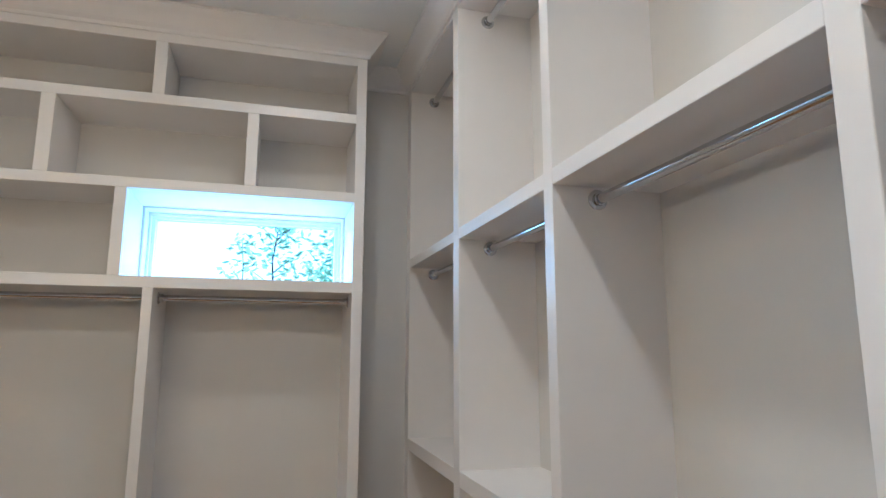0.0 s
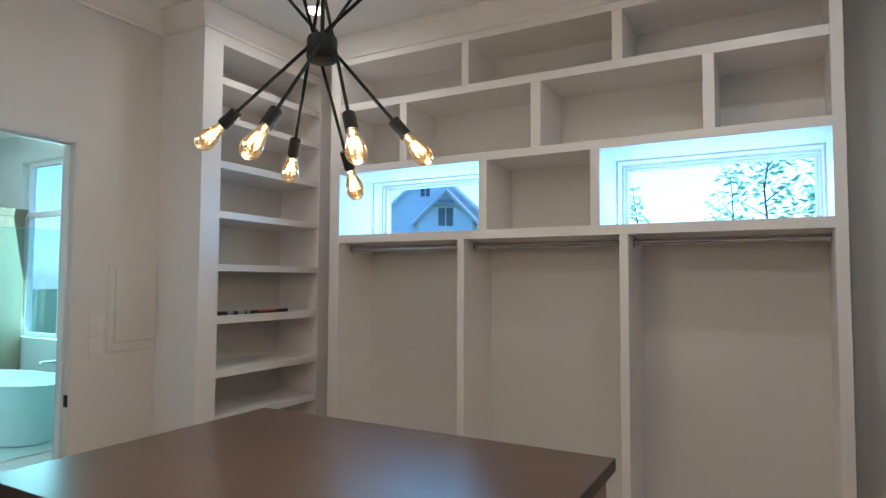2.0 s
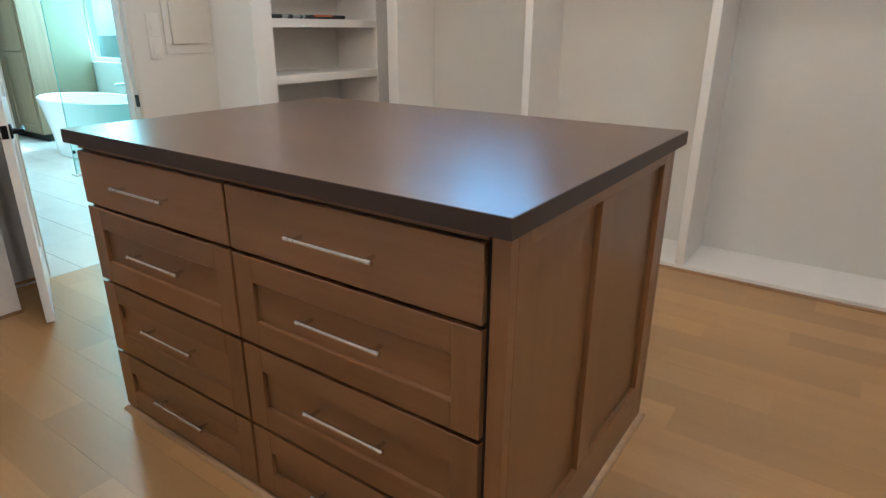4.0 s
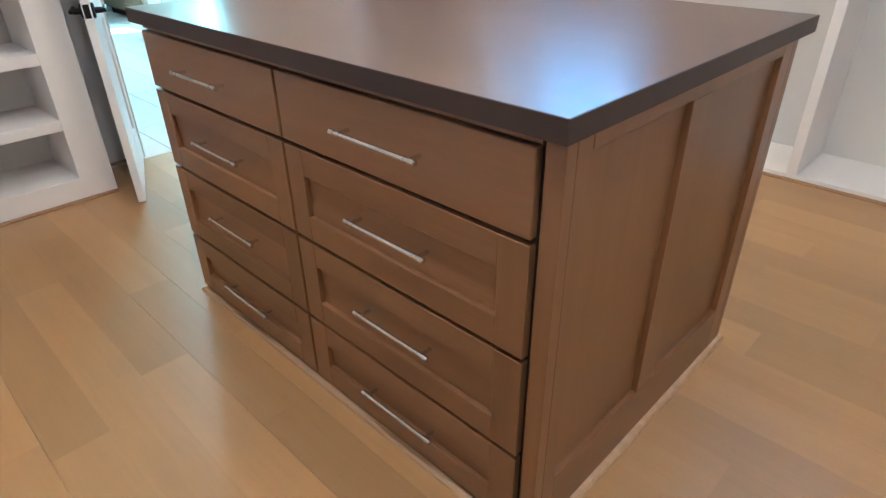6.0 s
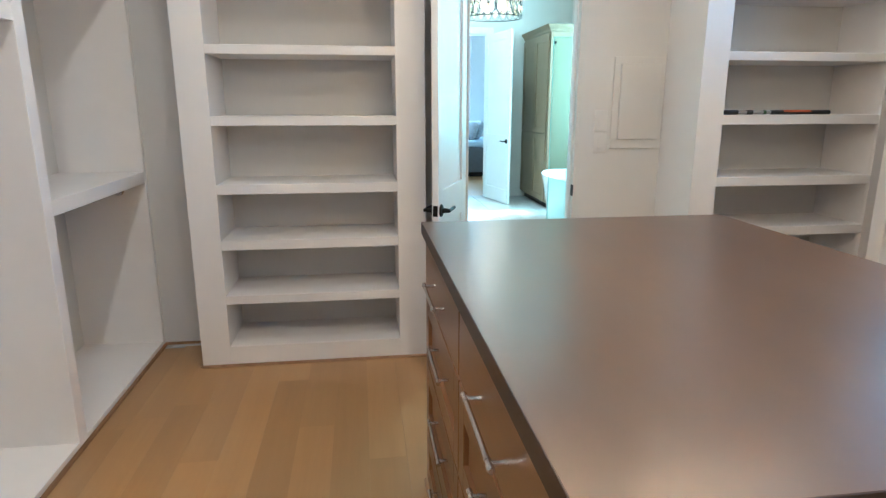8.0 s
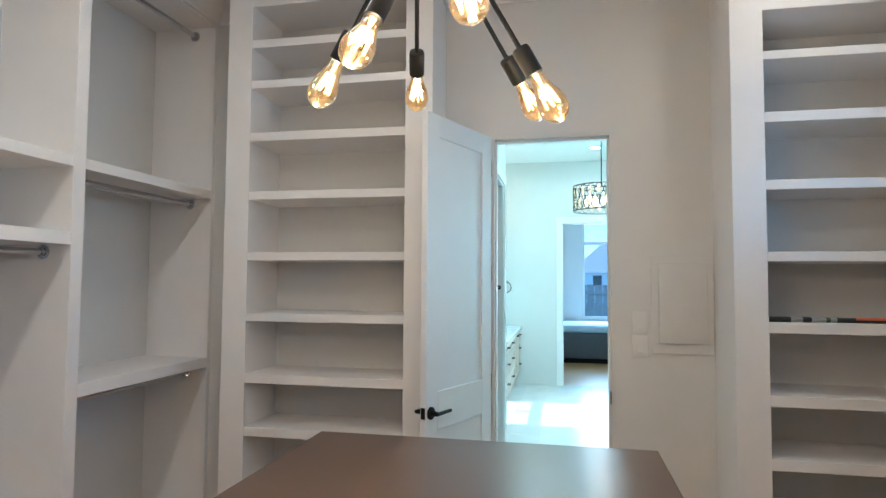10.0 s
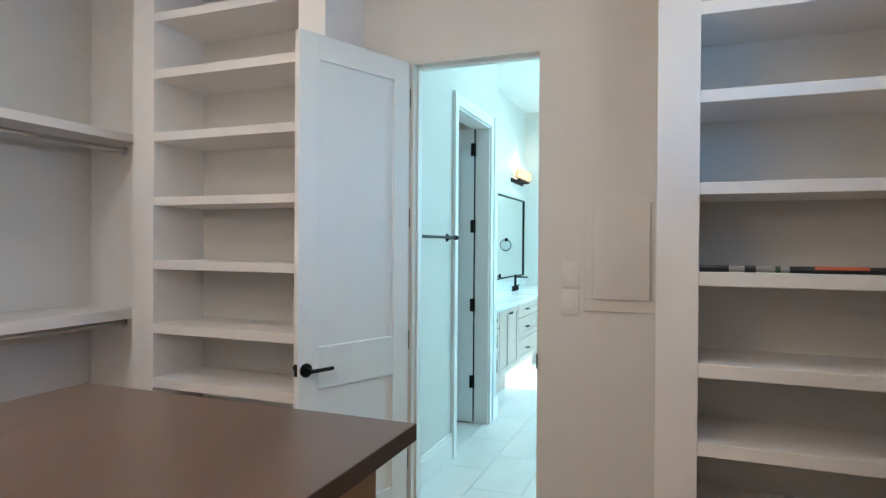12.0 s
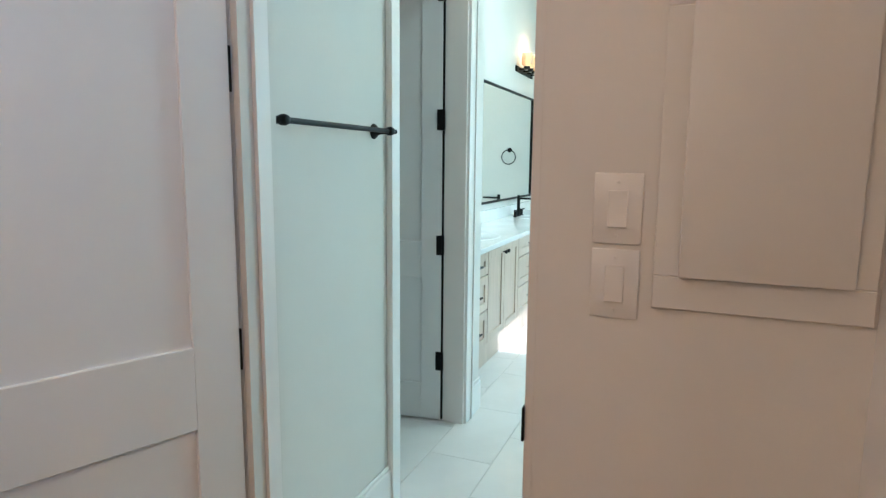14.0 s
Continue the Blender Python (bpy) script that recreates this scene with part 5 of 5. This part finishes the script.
def tree(at, height, spread, seed, leaves, low):
    rnd = random.Random(seed)
    t_ = thing("tree", "slender tree with sparse green leaves outside the window", "tree", "trees outside", at=at)
    tk = bmesh.new()
    p = Vector((0, 0, 0))
    pts = [p.copy()]
    for k in range(7):
        p = p + Vector((rnd.uniform(-0.12, 0.12), rnd.uniform(-0.12, 0.12), height / 7))
        pts.append(p.copy())
    for k in range(7):
        tube(tk, pts[k], pts[k + 1], 0.055 * (1 - k / 8), 0.055 * (1 - (k + 1) / 8), 8)
    tips = []
    for k in range(16):
        q = low + (1 - low) * rnd.random()
        i = min(6, int(q * 7))
        b = pts[i].lerp(pts[i + 1], q * 7 - i)
        a = rnd.uniform(0, 6.283)
        e_ = b + Vector((math.cos(a), math.sin(a), rnd.uniform(0.2, 0.8))) * spread * rnd.uniform(0.5, 1.0) * (1.25 - q)
        tube(tk, b, e_, 0.016, 0.004, 5)
        tips += [(b.lerp(e_, f_), spread * 0.28) for f_ in (0.55, 0.8, 1.0)]
    part("trunk", tk, BARK, t_, "thin brown trunk and limbs")
    vs, fs = [], []
    for k in range(leaves):
        c, r = rnd.choice(tips)
        o = c + Vector((rnd.gauss(0, r * 0.6), rnd.gauss(0, r * 0.6), rnd.gauss(0, r * 0.5)))
        u = Vector((rnd.uniform(-1, 1), rnd.uniform(-1, 1), rnd.uniform(-0.6, 0.6))).normalized()
        v = u.orthogonal().normalized()
        s_ = rnd.uniform(0.06, 0.13)
        i = len(vs)
        vs += [o - u * s_, o + v * s_ * 0.5, o + u * s_, o - v * s_ * 0.5]
        fs.append((i, i + 1, i + 2, i + 3))
    me = bpy.data.meshes.new("crown")
    me.from_pydata(vs, [], fs)
    me.materials.append(LEAF)
    cr = new("crown", me)
    cr.parent = t_
    cr["label"] = "sparse green leaves"


tree((0.20, 16.5, -0.5), 6.0, 1.5, 3, 420, 0.40)
tree((1.75, 17.5, -0.5), 6.3, 1.8, 5, 1350, 0.38)
tree((-0.75, 19.0, -0.5), 5.3, 1.2, 8, 320, 0.50)
tree((-3.65, 20.0, -0.5), 5.1, 0.7, 11, 110, 0.55)

# ---- floor boards and tiles ----
rnd = random.Random(4)
PW = 0.1555
board_cache = {}
OFF = 0.700 - math.floor((0.700 - SY) / PW) * PW
y = OFF - PW
while y < NY:
    x = -3.43 - rnd.uniform(0.1, 1.4)
    while x < EX:
        ln = rnd.choice((0.75, 0.95, 1.2, 1.45, 1.75))
        a, b = max(x, -3.43), min(x + ln, EX)
        c, d = max(y, SY), min(y + PW, NY)
        if b - a > 0.03 and d - c > 0.02:
            key = (round(b - a, 3), round(d - c, 3))
            if key not in board_cache:
                board_cache[key] = mesh_of(B(-key[0] / 2, key[0] / 2, -key[1] / 2, key[1] / 2, -0.016, 0.0, bevel=0.0002), "plank", OAK)
            o = new("plank", board_cache[key])
            o.parent = floor
            o.location = ((a + b) / 2, (c + d) / 2, 0.0)
        x += ln
    y += PW

TW, TL = 0.3175, 0.610
tile_cache = {}
k = 0
y = 1.655 - TW * 6
while y < BN:
    x = -4.93 - TL * 10 + (k % 2) * TL / 2
    while x < -3.434:
        a, b = max(x, BW - 0.11), min(x + TL, -3.436)
        c, d = max(y, 0.0), min(y + TW, BN)
        if b - a > 0.03 and d - c > 0.02:
            key = (round(b - a, 3), round(d - c, 3))
            if key not in tile_cache:
                tile_cache[key] = mesh_of(B(-key[0] / 2 + 0.0015, key[0] / 2 - 0.0015, -key[1] / 2 + 0.0015, key[1] / 2 - 0.0015, -0.010, 0.0, bevel=0.001), "tile", TILE)
            o = new("tile", tile_cache[key])
            o.parent = bath_floor
            o.location = ((a + b) / 2, (c + d) / 2, 0.0)
        x += TL
    y += TW
    k += 1
